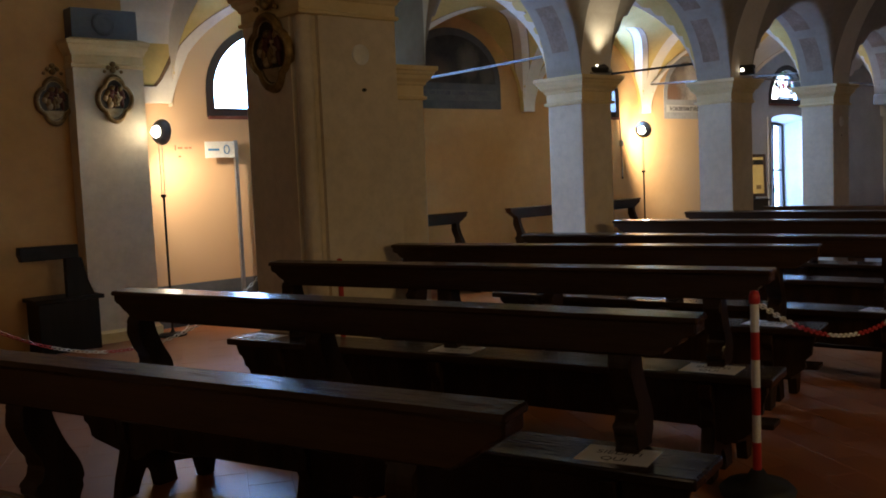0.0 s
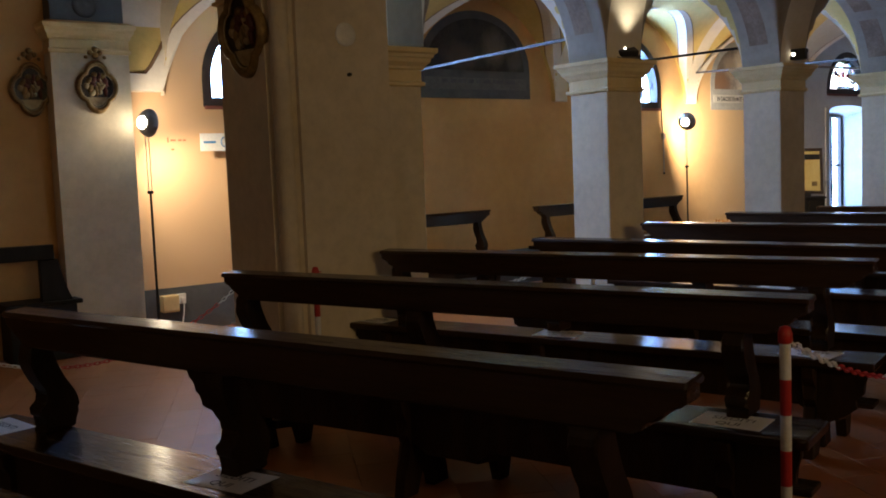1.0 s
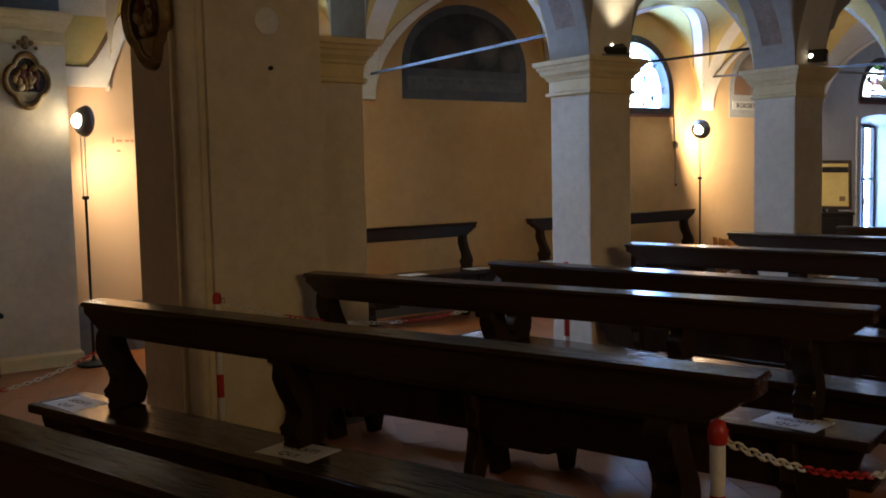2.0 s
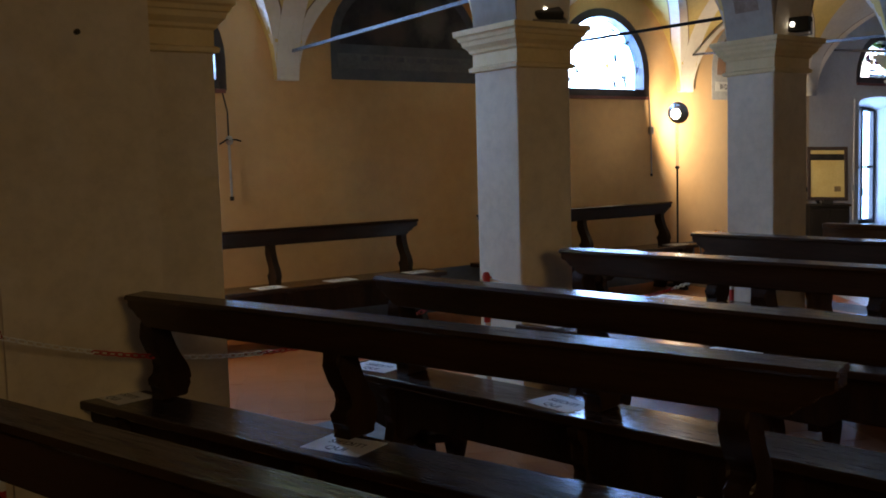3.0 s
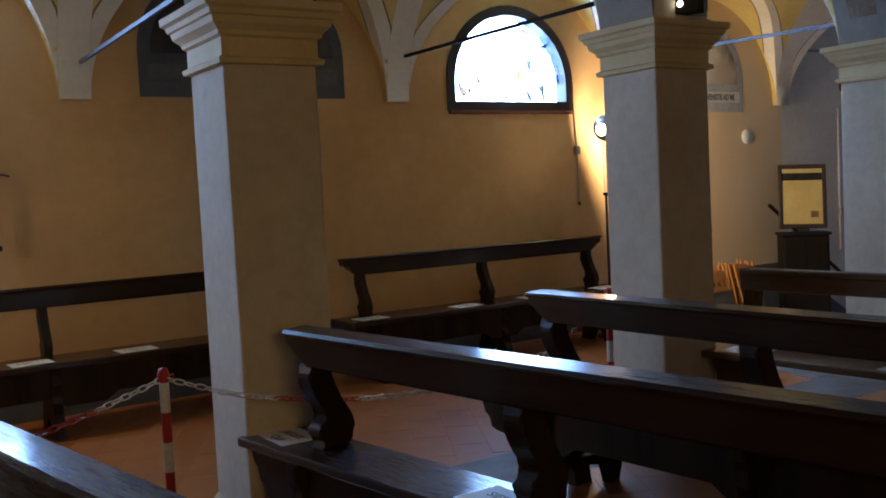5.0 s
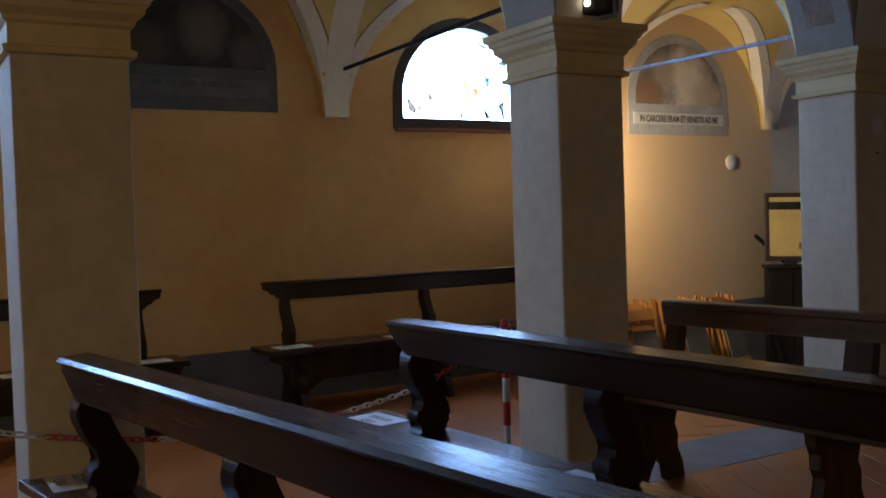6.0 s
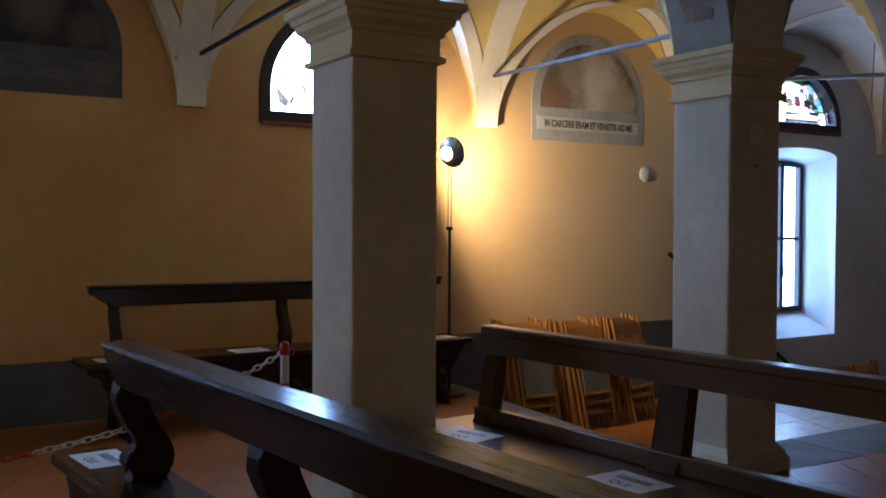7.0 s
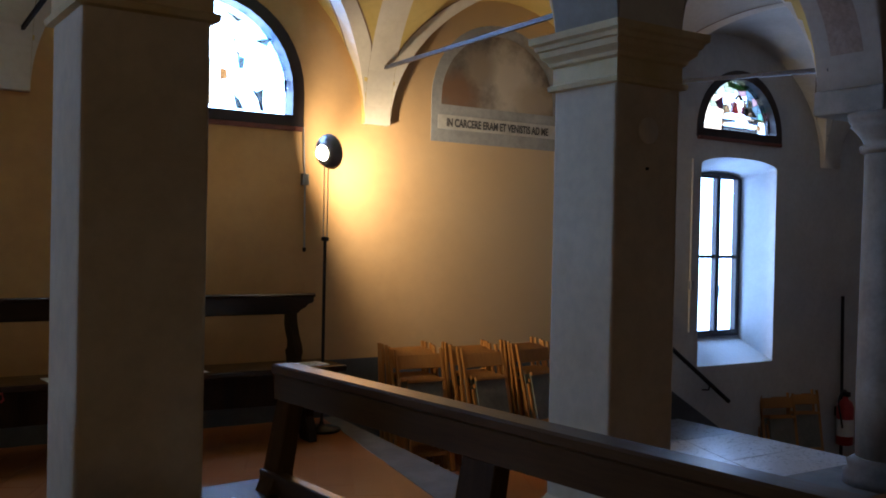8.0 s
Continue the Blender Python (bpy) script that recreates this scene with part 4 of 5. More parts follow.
# ---- lamps ----
def floor_lamp(m, axis, aim, label, watts, beam, cone, cap):
    """A tall lamp on a round foot: a dish on twin rods, open along axis."""
    p = thing("floor_lamp", m, label, "floor lamp", "floor lamps")
    part("base", lathe(bmn(), [(0.0, 0.0), (0.125, 0.0), (0.13, 0.012), (0.12, 0.022), (0.03, 0.03), (0.014, 0.05), (0.014, 0.06)], 28), IRON, p, smooth=True)
    part("pole", tube(bmn(), [(0, 0, 0.04), (0, 0, 1.285)], 0.011, 10), IRON, p)
    part("joint", lathe(bmn(), [(0.016, 1.27), (0.026, 1.275), (0.026, 1.295), (0.016, 1.30)], 14), IRON, p)
    for x in (-0.014, 0.014):
        part("rod", tube(bmn(), [(x, 0, 1.29), (x, 0, 1.77)], 0.004, 6), STEEL, p)
    turn = Vector(axis).to_track_quat("Z", "Y").to_matrix().to_4x4()
    head = Matrix.Translation((0, 0, 1.865)) @ turn
    outer = [(0.035, -0.04), (0.07, -0.032), (0.098, -0.012), (0.116, 0.018), (0.12, 0.032)]
    inside = [(r - 0.005, z + 0.004) for r, z in reversed(outer)]
    part("dish", lathe(bmn(), outer + inside, 32, head), DISH, p, "dark metal reflector dish", smooth=True)
    part("bulb_cap", lathe(bmn(), [(0.0, -0.072), (0.025, -0.069), (0.043, -0.059), (0.051, -0.046), (0.053, -0.037), (0.0, -0.035)], 20, head), LIT, p, "glowing white glass cap", smooth=True)
    lamp("lamp_light", "SPOT", m @ head @ Matrix.Translation((0, 0, 0.02)) @ pose(0, 0, 0, 180), watts, WARM, 0.012, cone=165, blend=0.6)
    lamp("lamp_beam", "SPOT", m @ look(head.translation + Vector(aim) * 0.03, head.translation + Vector(aim)), beam, WARM, 0.03, cone=cone, blend=0.9)
    lamp("cap_light", "SPOT", m @ head @ Matrix.Translation((0, 0, -0.13)), cap, WARM, 0.04, cone=165, blend=0.6)
    return p


DISH = material("glossy_dark_metal", (0.20, 0.20, 0.21), (0.30, 0.30, 0.31), 0.35, 6, 50, 0.02, metal=0.6)
LENS = glow("lit_lens", (1.0, 0.9, 0.72), 9)
LIT = glow("lit_glass", (1.0, 0.87, 0.64), 40)
floor_lamp(pose(3.455, 8.42, 0), (0.92, 0.30, -0.04), (0.55, 0.22, -0.80), "black floor lamp with a lit dish beside the pilaster", LAMP_1, LAMP_1 * 4.0, 118, 1.5)
floor_lamp(pose(10.605, 8.465, 0), (0.93, 0.28, 0.20), (0.94, 0.12, -0.24), "black floor lamp with a lit dish beside the wall bench", LAMP_2, LAMP_2 * 3.2, 130, 3.0)


def floodlight(m, label):
    p = thing("floodlight", m, label, "floodlight", "capital floodlights")
    part("housing", boxed(-0.09, 0.09, -0.05, 0.05, 0.03, 0.13, bevel=0.01), BLACK, p)
    part("lens", lathe(bmn(), [(0.0, 0.0), (0.017, 0.0), (0.014, 0.006), (0.0, 0.008)], 16, pose(-0.02, -0.05, 0.08, 90)), LENS, p)
    part("bracket", prism(bmn(), [(-0.1, 0.0), (0.1, 0.0), (0.1, 0.09), (0.094, 0.09), (0.094, 0.006), (-0.094, 0.006), (-0.094, 0.09), (-0.1, 0.09)], "y", -0.012, 0.012), STEEL, p)
    return p


floodlight(pose(6.29, 5.635, 2.184, -60, 0, -20), "small floodlight on the capital, lit and aimed up")
for x, watts in ((6.29, FLOOD), (8.62, FLOOD * 0.2)):
    lamp("flood_light", "SPOT", look((x, 5.585, 2.30), (x, 5.40, 3.3)), watts, (1.0, 0.86, 0.62), 0.03, cone=95, blend=0.8)
for x, y, rz in ((8.62, 5.64, -75),):
    floodlight(pose(x, y, 2.228, 0, 0, rz), "small black floodlight standing on the capital")


# ---- barriers ----
def bollard(x, y, label="red and white striped plastic post on a weighted foot"):
    p = thing("barrier_post", pose(x, y, 0), label, "barrier post", "barrier posts")
    part("foot", lathe(bmn(), [(0.0, 0.0), (0.15, 0.0), (0.155, 0.02), (0.13, 0.045), (0.05, 0.06), (0.026, 0.10), (0.022, 0.10)], 24), BLACK, p, smooth=True)
    for k in range(6):
        z = 0.10 + k * 0.11
        part("band", lathe(bmn(), [(0.0175, z), (0.0175, z + 0.11)], 18), WHITE if k % 2 else RED, p, smooth=False)
    part("cap", lathe(bmn(), [(0.0175, 0.76), (0.022, 0.765), (0.022, 0.79), (0.016, 0.81), (0.0, 0.815)], 18), RED, p, "red cap with chain hooks", smooth=True)
    part("hook", tube(bmn(), [(0.02, 0, 0.78), (0.036, 0, 0.785), (0.04, 0, 0.765), (0.032, 0, 0.757)], 0.0035, 6), RED, p)
    return p


def chain(a, b, sag, bow=0.0, label="red and white plastic chain hanging between posts"):
    a, b = Vector(a), Vector(b)
    c = thing("plastic_chain", pose(*a), label, "chain", "barrier chains")
    n = max(8, int((b - a).length * 1.06 / 0.033))
    pts = [a.lerp(b, k / n) - Vector((0, bow * min(1.0, 12 * k / n, 4 * (1 - k / n)), sag * 4 * (k / n) * (1 - k / n))) - a for k in range(n + 1)]
    for k in range(n):
        d = pts[k + 1] - pts[k]
        q = d.to_track_quat("X", "Z").to_matrix().to_4x4()
        m = Matrix.Translation((pts[k] + pts[k + 1]) / 2) @ q @ pose(0, 0, 0, 40 if k % 2 else -45)
        ob = new("link", LINKS[(k // 12) % 2])
        ob.parent = c
        ob.matrix_basis = m
    return c


LINKS = []
for mat in (WHITE, RED):
    bm = tube(bmn(), [(0.0145 * math.cos(t) + (0.006 if math.cos(t) > 0 else -0.006), 0.0105 * math.sin(t), 0) for t in [2 * math.pi * k / 10 for k in range(10)]], 0.0032, 5, closed=True)
    me = bpy.data.meshes.new("link")
    bm.to_mesh(me)
    bm.free()
    me.materials.append(mat)
    LINKS.append(me)
# each post: its place and how far its pole is drawn out
POSTS = {"a": (3.17, 2.31, 1.045), "b": (3.24, 5.36, 1.05), "c": (5.73, 5.56, 1.0), "d": (8.20, 5.88, 1.03), "e": (5.72, 2.55, 1.0), "f": (3.62, 6.78, 1.0), "g": (1.05, 6.45, 1.0)}
for x, y, tall in POSTS.values():
    bollard(x, y).scale.z = tall


def hang(p, q, sag, bow=0.0):
    (x0, y0, za), (x1, y1, zb) = POSTS[p], POSTS[q]
    chain((x0, y0, 0.775 * za), (x1, y1, 0.775 * zb), sag, bow)


hang("b", "c", 0.22)
hang("c", "d", 0.225, 0.19)
hang("a", "e", 0.30)
hang("f", "g", 0.52)


# ---- wall things of the first bay ----
sign = thing("sign_stand", pose(4.42, 8.80, 0), "white sign with a blue ring on a grey steel post", "sign")
part("post", boxed(-0.02, 0.02, -0.015, 0.015, 0.02, 1.80, bevel=0.004), STEEL, sign)
part("foot", boxed(-0.10, 0.10, -0.08, 0.08, 0.0, 0.02, bevel=0.004), STEEL, sign)
part("board", boxed(-0.34, -0.02, -0.02, -0.012, 1.63, 1.79, bevel=0.002), WHITE, sign, "white board")
BLUE = material("blue_print", (0.05, 0.22, 0.5), (0.08, 0.28, 0.58), 0.5, 5, 50, 0.0)
part("ring_mark", tube(bmn(), [(-0.11 + 0.028 * math.cos(2 * math.pi * k / 20), -0.0215, 1.71 + 0.042 * math.sin(2 * math.pi * k / 20)) for k in range(20)], 0.005, 6, closed=True), BLUE, sign)
part("print_bar", boxed(-0.31, -0.19, -0.0222, -0.0195, 1.70, 1.72), BLUE, sign)
box1 = thing("meter_box", pose(3.72, WALL_Y - 0.05, 0.2), "cream plastic box low on the wall", "electric box")
part("case", boxed(-0.075, 0.075, -0.05, 0.045, 0.0, 0.15, bevel=0.008), MOULD, box1)
part("cover", boxed(-0.06, 0.06, -0.056, -0.05, 0.015, 0.135, bevel=0.002), MOULD, box1)
box2 = thing("wall_socket", pose(3.84, WALL_Y - 0.03, 0.26), "white plastic wall socket with a plug", "socket")
part("plate", boxed(-0.04, 0.04, -0.02, 0.024, 0.0, 0.09, bevel=0.005), WHITE, box2)
part("plug", boxed(-0.018, 0.018, -0.06, -0.02, 0.025, 0.06, bevel=0.005), WHITE, box2)
cable = part("cable", tube(bmn(), [tuple(v) for v in smooth_curve([(3.84, 8.795, 0.30), (3.82, 8.77, 0.18), (3.76, 8.70, 0.06), (3.64, 8.56, 0.012), (3.53, 8.48, 0.012), (3.46, 8.44, 0.03)], 6)], 0.005, 6), WHITE)
tagged(cable, "thin white lamp cable lying on the floor", "cable")
FAINT = material("faded_red_paint", (0.34, 0.14, 0.08), (0.44, 0.22, 0.12), 0.9, 20, 60, 0.0)
mark = thing("painted_mark", pose(3.815, WALL_Y, 1.715), "small faded red painted marks on the ochre wall", "painted mark")
for k, (x, w, z) in enumerate(((0.0, 0.012, 0.0), (0.03, 0.05, 0.012), (0.10, 0.035, 0.012), (0.145, 0.03, 0.012), (0.03, 0.03, -0.07))):
    part("mark_bar", boxed(x, x + w, -0.0025, 0.0, z, z + (0.05 if k == 0 else 0.018)), FAINT, mark)
# the winch rod of the first window
crank = thing("window_crank", pose(5.675, WALL_Y - 0.03, 1.165), "grey metal window crank rod on the wall", "window crank")
part("rod", tube(bmn(), [(0, 0, 0), (-0.005, 0, 0.45)], 0.011, 8), STEEL, crank)
part("cable", tube(bmn(), [(-0.005, 0, 0.45), (0.0, 0.01, 0.7), (-0.05, 0.02, 0.94)], 0.007, 6), IRON, crank)
part("gearbox", lathe(bmn(), [(0.0, 0.43), (0.022, 0.44), (0.034, 0.47), (0.022, 0.50), (0.0, 0.51)], 14), STEEL, crank)
part("handle", tube(bmn(), [(-0.09, -0.02, 0.44), (-0.03, -0.02, 0.475), (0.05, -0.02, 0.475), (0.09, -0.03, 0.46)], 0.007, 6), IRON, crank)
part("tip", lathe(bmn(), [(0.012, -0.02), (0.018, -0.015), (0.018, 0.01), (0.012, 0.015)], 10), IRON, crank)
crank2 = thing("window_crank", pose(10.645, WALL_Y - 0.02, 1.22), "thin metal crank rod under the lunette window", "window crank")
part("rod", tube(bmn(), [(0, 0, 0), (-0.005, 0, 0.45), (-0.02, 0.01, 0.85)], 0.007, 6), STEEL, crank2)
part("gearbox", boxed(-0.035, 0.015, -0.03, 0.012, 0.44, 0.52, bevel=0.006), STEEL, crank2)
part("tip", lathe(bmn(), [(0.009, -0.03), (0.013, -0.02), (0.013, 0.0)], 8), IRON, crank2)


# ---- oval reliefs ----
WORN_GOLD = material("worn_pale_gilding", (0.30, 0.22, 0.11), (0.52, 0.42, 0.25), 0.45, 14, 70, 0.15, metal=0.2, stain=0.4)


OXBLOOD = material("dark_red_paint", (0.06, 0.012, 0.008), (0.12, 0.028, 0.018), 0.45, 14, 60, 0.1)


def medallion(m, label):
    p = thing("relief_medallion", m, label, "relief", "oval reliefs")
    def lobed(r, n=48):
        out = []
        for k in range(n):
            t = 2 * math.pi * k / n
            turn = (t + math.pi / 4) % (math.pi / 2) - math.pi / 4
            f = 0.42 * math.cos(turn) + math.sqrt(0.58 ** 2 - (0.42 * math.sin(turn)) ** 2)
            out.append((0.17 * r * f * math.sin(t), 0.215 * r * f * math.cos(t) - 0.05))
        return out
    bm = bmn()
    rings = []
    for r, y in ((1.0, 0.0), (1.02, -0.02), (0.97, -0.05), (0.88, -0.055), (0.80, -0.035), (0.79, -0.012)):
        rings.append([bm.verts.new((x, y, z)) for x, z in lobed(r)])
    for a, b in zip(rings, rings[1:]):
        for i in range(len(a)):
            bm.faces.new((a[i], a[(i + 1) % len(a)], b[(i + 1) % len(b)], b[i]))
    part("frame", bm, GOLD, p, "dark gilded lobed frame", smooth=True)
    part("ground", prism(bmn(), lobed(0.80), "y", -0.014, 0.0), material("dark_relief_ground", (0.025, 0.018, 0.012), (0.06, 0.045, 0.03), 0.5, 8, 40, 0.2), p)
    rnd = random.Random(3)
    lumps = [(0.085 * math.sin(2.4 * k) * math.sqrt(k / 16), 0.09 * math.cos(2.4 * k) * math.sqrt(k / 16) - 0.03, rnd.uniform(0.014, 0.03), rnd.uniform(0.02, 0.055), rnd.uniform(-50, 50)) for k in range(1, 17)]
    for x, z, a, b, turn in lumps + [(0.02, 0.0, 0.10, 0.009, 28)]:
        bm = bmn()
        mm = Matrix.Translation((x, -0.016, z)) @ pose(0, 0, 0, 0, turn, 0) @ Matrix.Diagonal((a, 0.022, b, 1))
        bmesh.ops.create_icosphere(bm, subdivisions=2, radius=1.0, matrix=mm)
        part("raised_shape", bm, (OXBLOOD, WORN_GOLD, GOLD)[len(p.children) % 3], p, smooth=True)
    part("inner_rim", tube(bmn(), [(x, -0.03, z) for x, z in lobed(0.80)], 0.006, 6, closed=True), WORN_GOLD, p, "thin bright gilded rim", smooth=True)
    low = [(x, z) for x, z in lobed(0.74) if z < -0.13]
    part("lower_plate", prism(bmn(), low, "y", -0.024, -0.012), WORN_GOLD, p, "pale gilded plate with worn marks")
    bm = bmn()
    for x, z, r in ((0, 0.255, 0.026), (-0.04, 0.225, 0.022), (0.04, 0.225, 0.022), (0, 0.205, 0.03), (-0.075, 0.19, 0.016), (0.075, 0.19, 0.016)):
        bmesh.ops.create_icosphere(bm, subdivisions=2, radius=r, matrix=Matrix.Translation((x, -0.02, z)))
    part("crest", bm, GOLD, p, smooth=True)
    return p


medallion(pose(3.105, 8.54, 2.212), "oval gilded relief in a lobed frame on the pilaster")
medallion(pose(2.64, 8.715, 2.20), "dark oval relief in a lobed frame on the chancel wall")
medallion(pose(3.17, 5.93, 2.315, 5, 0, -80) @ Matrix.Diagonal((1.25, 1.25, 1.25, 1)), "dark oval relief in a lobed frame on the big pier")


def plate(m, r, label):
    p = thing("wall_disc", m, label, "wall disc", "white wall discs")
    part("disc", lathe(bmn(), [(0.0, 0.0), (r, 0.0), (r, 0.008), (r * 0.9, 0.014), (0.0, 0.016)], 28, pose(0, 0, 0, 90)), WHITE, p, smooth=True)
    return p


plate(pose(3.667, 5.60, 2.222), 0.072, "round white disc on the pier plaster")
plate(pose(13.04, WALL_Y, 1.796), 0.075, "round white disc on the wall")
p = thing("wall_disc", pose(10.755, PIER_Y0, 1.79), "round pale plaster disc on the pillar", "wall disc", "white wall discs")
part("disc", lathe(bmn(), [(0.0, 0.0), (0.058, 0.0), (0.058, 0.005), (0.05, 0.009), (0.0, 0.01)], 28, pose(0, 0, 0, 90)), RIB, p, smooth=True)
peg = part("wall_hook", lathe(bmn(), [(0.007, 0), (0.007, 0.008), (0.004, 0.012)], 10, pose(10.75, PIER_Y0, 1.626, 90)), IRON)
tagged(peg, "small dark iron peg in the pillar", "peg")
hook = part("wall_hook", lathe(bmn(), [(0.012, 0), (0.012, 0.02), (0.006, 0.03)], 10, pose(3.68, 5.60, 1.98, 90)), IRON)
tagged(hook, "small dark iron peg in the pier", "peg")


# ---- wall paintings ----
def painting(x0, x1, z0, zi, zs, zt, dim, seed, words, label):
    """A flat lunette painting with a lettered band below."""
    p = thing("wall_painting", pose(0, WALL_Y, 0), label, "wall painting", "lunette paintings")
    op = (x0, x1, z0, zs, zt - zs)
    part("border", prism(bmn(), arch_outline(op, 0.0), "y", -0.004, 0.0), dim[0], p, "grey painted border")
    inner = (x0 + 0.09, x1 - 0.09, zi, zs, zt - zs - 0.09)
    part("picture", prism(bmn(), arch_outline(inner, 0.0), "y", -0.008, -0.004), dim[1], p, "faded painted scene")
    part("band", boxed(x0 + 0.06, x1 - 0.06, -0.008, -0.004, z0 + 0.10, zi - 0.08), dim[2], p, "pale lettered band")
    rnd = random.Random(seed)
    if words:
        curve = bpy.data.curves.new("letters", "FONT")
        curve.body, curve.size, curve.align_x, curve.extrude = words, 0.086, "CENTER", 0.0004
        curve.offset = 0.0026
        ob = new("letters", curve)
        ob.data.materials.append(INK)
        ob.parent = p
        ob.matrix_basis = pose((x0 + x1) / 2, -0.009, z0 + 0.124, 90)
        ob.scale = (0.69, 1, 1)
    else:
        x = x0 + 0.3
        while x < x1 - 0.35:
            w = rnd.uniform(0.06, 0.16)
            part("letter_bar", boxed(x, x + w, -0.009, -0.008, z0 + 0.17, z0 + 0.21), INK, p)
            x += w + 0.04
    return p


def fresco(name, ground, marks):
    """Flaking wall paint: soft clouds of colour, each (colour, x, z, half width, half height), over a mottled ground."""
    m = material(name, ground[0], ground[1], 0.9, 3.0, 16, 0.05, stain=0.45)
    nt = m.node_tree
    link = nt.links.new
    base = nt.nodes["Principled BSDF"].inputs["Base Color"]
    co = nt.nodes.new("ShaderNodeTexCoord")
    rough = node(nt, "ShaderNodeTexNoise", Scale=5.5, Detail=7.0, Roughness=0.65)
    link(co.outputs["Object"], rough.inputs["Vector"])
    for colour, x, z, w, h in marks:
        place = nt.nodes.new("ShaderNodeMapping")
        place.inputs["Location"].default_value = (-x / w, 0, -z / h)
        place.inputs["Scale"].default_value = (1 / w, 0, 1 / h)
        link(co.outputs["Object"], place.inputs["Vector"])
        size = nt.nodes.new("ShaderNodeVectorMath")
        size.operation = "LENGTH"
        link(place.outputs[0], size.inputs[0])
        torn = nt.nodes.new("ShaderNodeMath")
        torn.operation = "MULTIPLY_ADD"
        torn.inputs[1].default_value = 1.5
        link(rough.outputs[0], torn.inputs[0])
        link(size.outputs["Value"], torn.inputs[2])
        ramp = node(nt, "ShaderNodeMapRange", From_Min=1.25, From_Max=2.05, To_Min=0.9, To_Max=0.0)
        link(torn.outputs[0], ramp.inputs["Value"])
        mix = nt.nodes.new("ShaderNodeMix")
        mix.data_type = "RGBA"
        mix.inputs["B"].default_value = (*colour, 1)
        source = base.links[0].from_socket
        link(ramp.outputs[0], mix.inputs["Factor"])
        link(source, mix.inputs["A"])
        link(mix.outputs["Result"], base)
    return m


FADED = [material("painted_grey", (0.30, 0.31, 0.32), (0.40, 0.41, 0.42), 0.9, 3, 18, 0.04, stain=0.3),
         fresco("faded_fresco", ((0.12, 0.105, 0.10), (0.26, 0.225, 0.20)), [((0.21, 0.115, 0.07), 11.94, 2.45, 0.22, 0.16), ((0.58, 0.53, 0.46), 12.46, 2.56, 0.26, 0.36), ((0.40, 0.33, 0.25), 12.73, 2.44, 0.24, 0.15), ((0.30, 0.25, 0.20), 12.15, 2.66, 0.14, 0.14)]),
         material("painted_band", (0.48, 0.48, 0.46), (0.58, 0.57, 0.55), 0.9, 4, 22, 0.03, stain=0.25)]
DARK = [material("dark_border", (0.07, 0.075, 0.08), (0.11, 0.11, 0.11), 0.85, 4, 30, 0.03),
        fresco("dark_fresco", ((0.025, 0.024, 0.024), (0.065, 0.055, 0.05)), [((0.13, 0.11, 0.09), 7.72, 2.72, 0.16, 0.20), ((0.09, 0.06, 0.045), 7.2, 2.62, 0.22, 0.16), ((0.10, 0.09, 0.08), 8.05, 2.58, 0.16, 0.12)]),
        material("dark_band", (0.10, 0.10, 0.10), (0.14, 0.135, 0.13), 0.85, 5, 40, 0.02, stain=0.3)]
painting(11.70, 13.0, 2.055, 2.345, 2.40, 3.02, FADED, 8, "IN CARCERE ERAM ET VENISTIS AD ME", "faded lunette painting with a lettered grey band")
painting(6.655, 8.262, 2.155, 2.465, 2.485, 3.13, DARK, 4, "", "dark lunette painting in a grey border")


# ---- the far end: cabinet, board, chairs, rail, extinguisher ----
cab = thing("cabinet", pose(13.32, 8.39, LANDING_Z, 0, 0, -42), "dark wooden cabinet standing by the steps", "cabinet")
part("body", boxed(-0.235, 0.235, 0.0, 0.30, 0.04, 1.065, bevel=0.006), EBONY, cab)
part("top", boxed(-0.255, 0.255, -0.02, 0.31, 1.065, 1.095, bevel=0.006), EBONY, cab)
part("plinth", boxed(-0.225, 0.225, 0.01, 0.29, 0.0, 0.04), EBONY, cab)
for x0, x1 in ((-0.215, -0.005), (0.005, 0.215)):
    d = part("door", boxed(x0, x1, -0.012, 0.0, 0.08, 1.03, bevel=0.004), EBONY, cab)
    part("knob", lathe(bmn(), [(0.0, 0.0), (0.008, 0.002), (0.012, 0.012), (0.0, 0.02)], 12, pose(x1 - 0.025 if x0 < 0 else x0 + 0.025, -0.012, 0.6, 90)), IRON, d)
brd = thing("notice_board", cab.matrix_basis @ pose(-0.01, 0.06, 1.095, -9, 1.5, 0), "black-framed board with a yellowed sheet, on the cabinet", "notice board")
brd.scale = (1.13, 1.0, 1.13)
YELLOW = material("yellowed_paper", (0.42, 0.32, 0.11), (0.52, 0.42, 0.17), 0.6, 3, 40, 0.02, stain=0.2)
part("stand", boxed(-0.05, 0.05, -0.03, 0.06, 0.0, 0.05, bevel=0.004), IRON, brd)
part("backing", boxed(-0.20, 0.20, 0.004, 0.012, 0.06, 0.62), IRON, brd)
for a in ((-0.215, 0.215, 0.04, 0.075), (-0.215, 0.215, 0.605, 0.64)):
    part("frame_rail", boxed(a[0], a[1], -0.012, 0.016, a[2], a[3], bevel=0.004), FRAME, brd)
for a in ((-0.215, -0.18), (0.18, 0.215)):
    part("frame_stile", boxed(a[0], a[1], -0.0115, 0.0155, 0.075, 0.605, bevel=0.004), FRAME, brd)
part("sheet", boxed(-0.178, 0.178, -0.001, 0.003, 0.08, 0.49), YELLOW, brd, "yellowed printed sheet")
part("strip", boxed(-0.178, 0.178, -0.001, 0.003, 0.56, 0.60), YELLOW, brd)
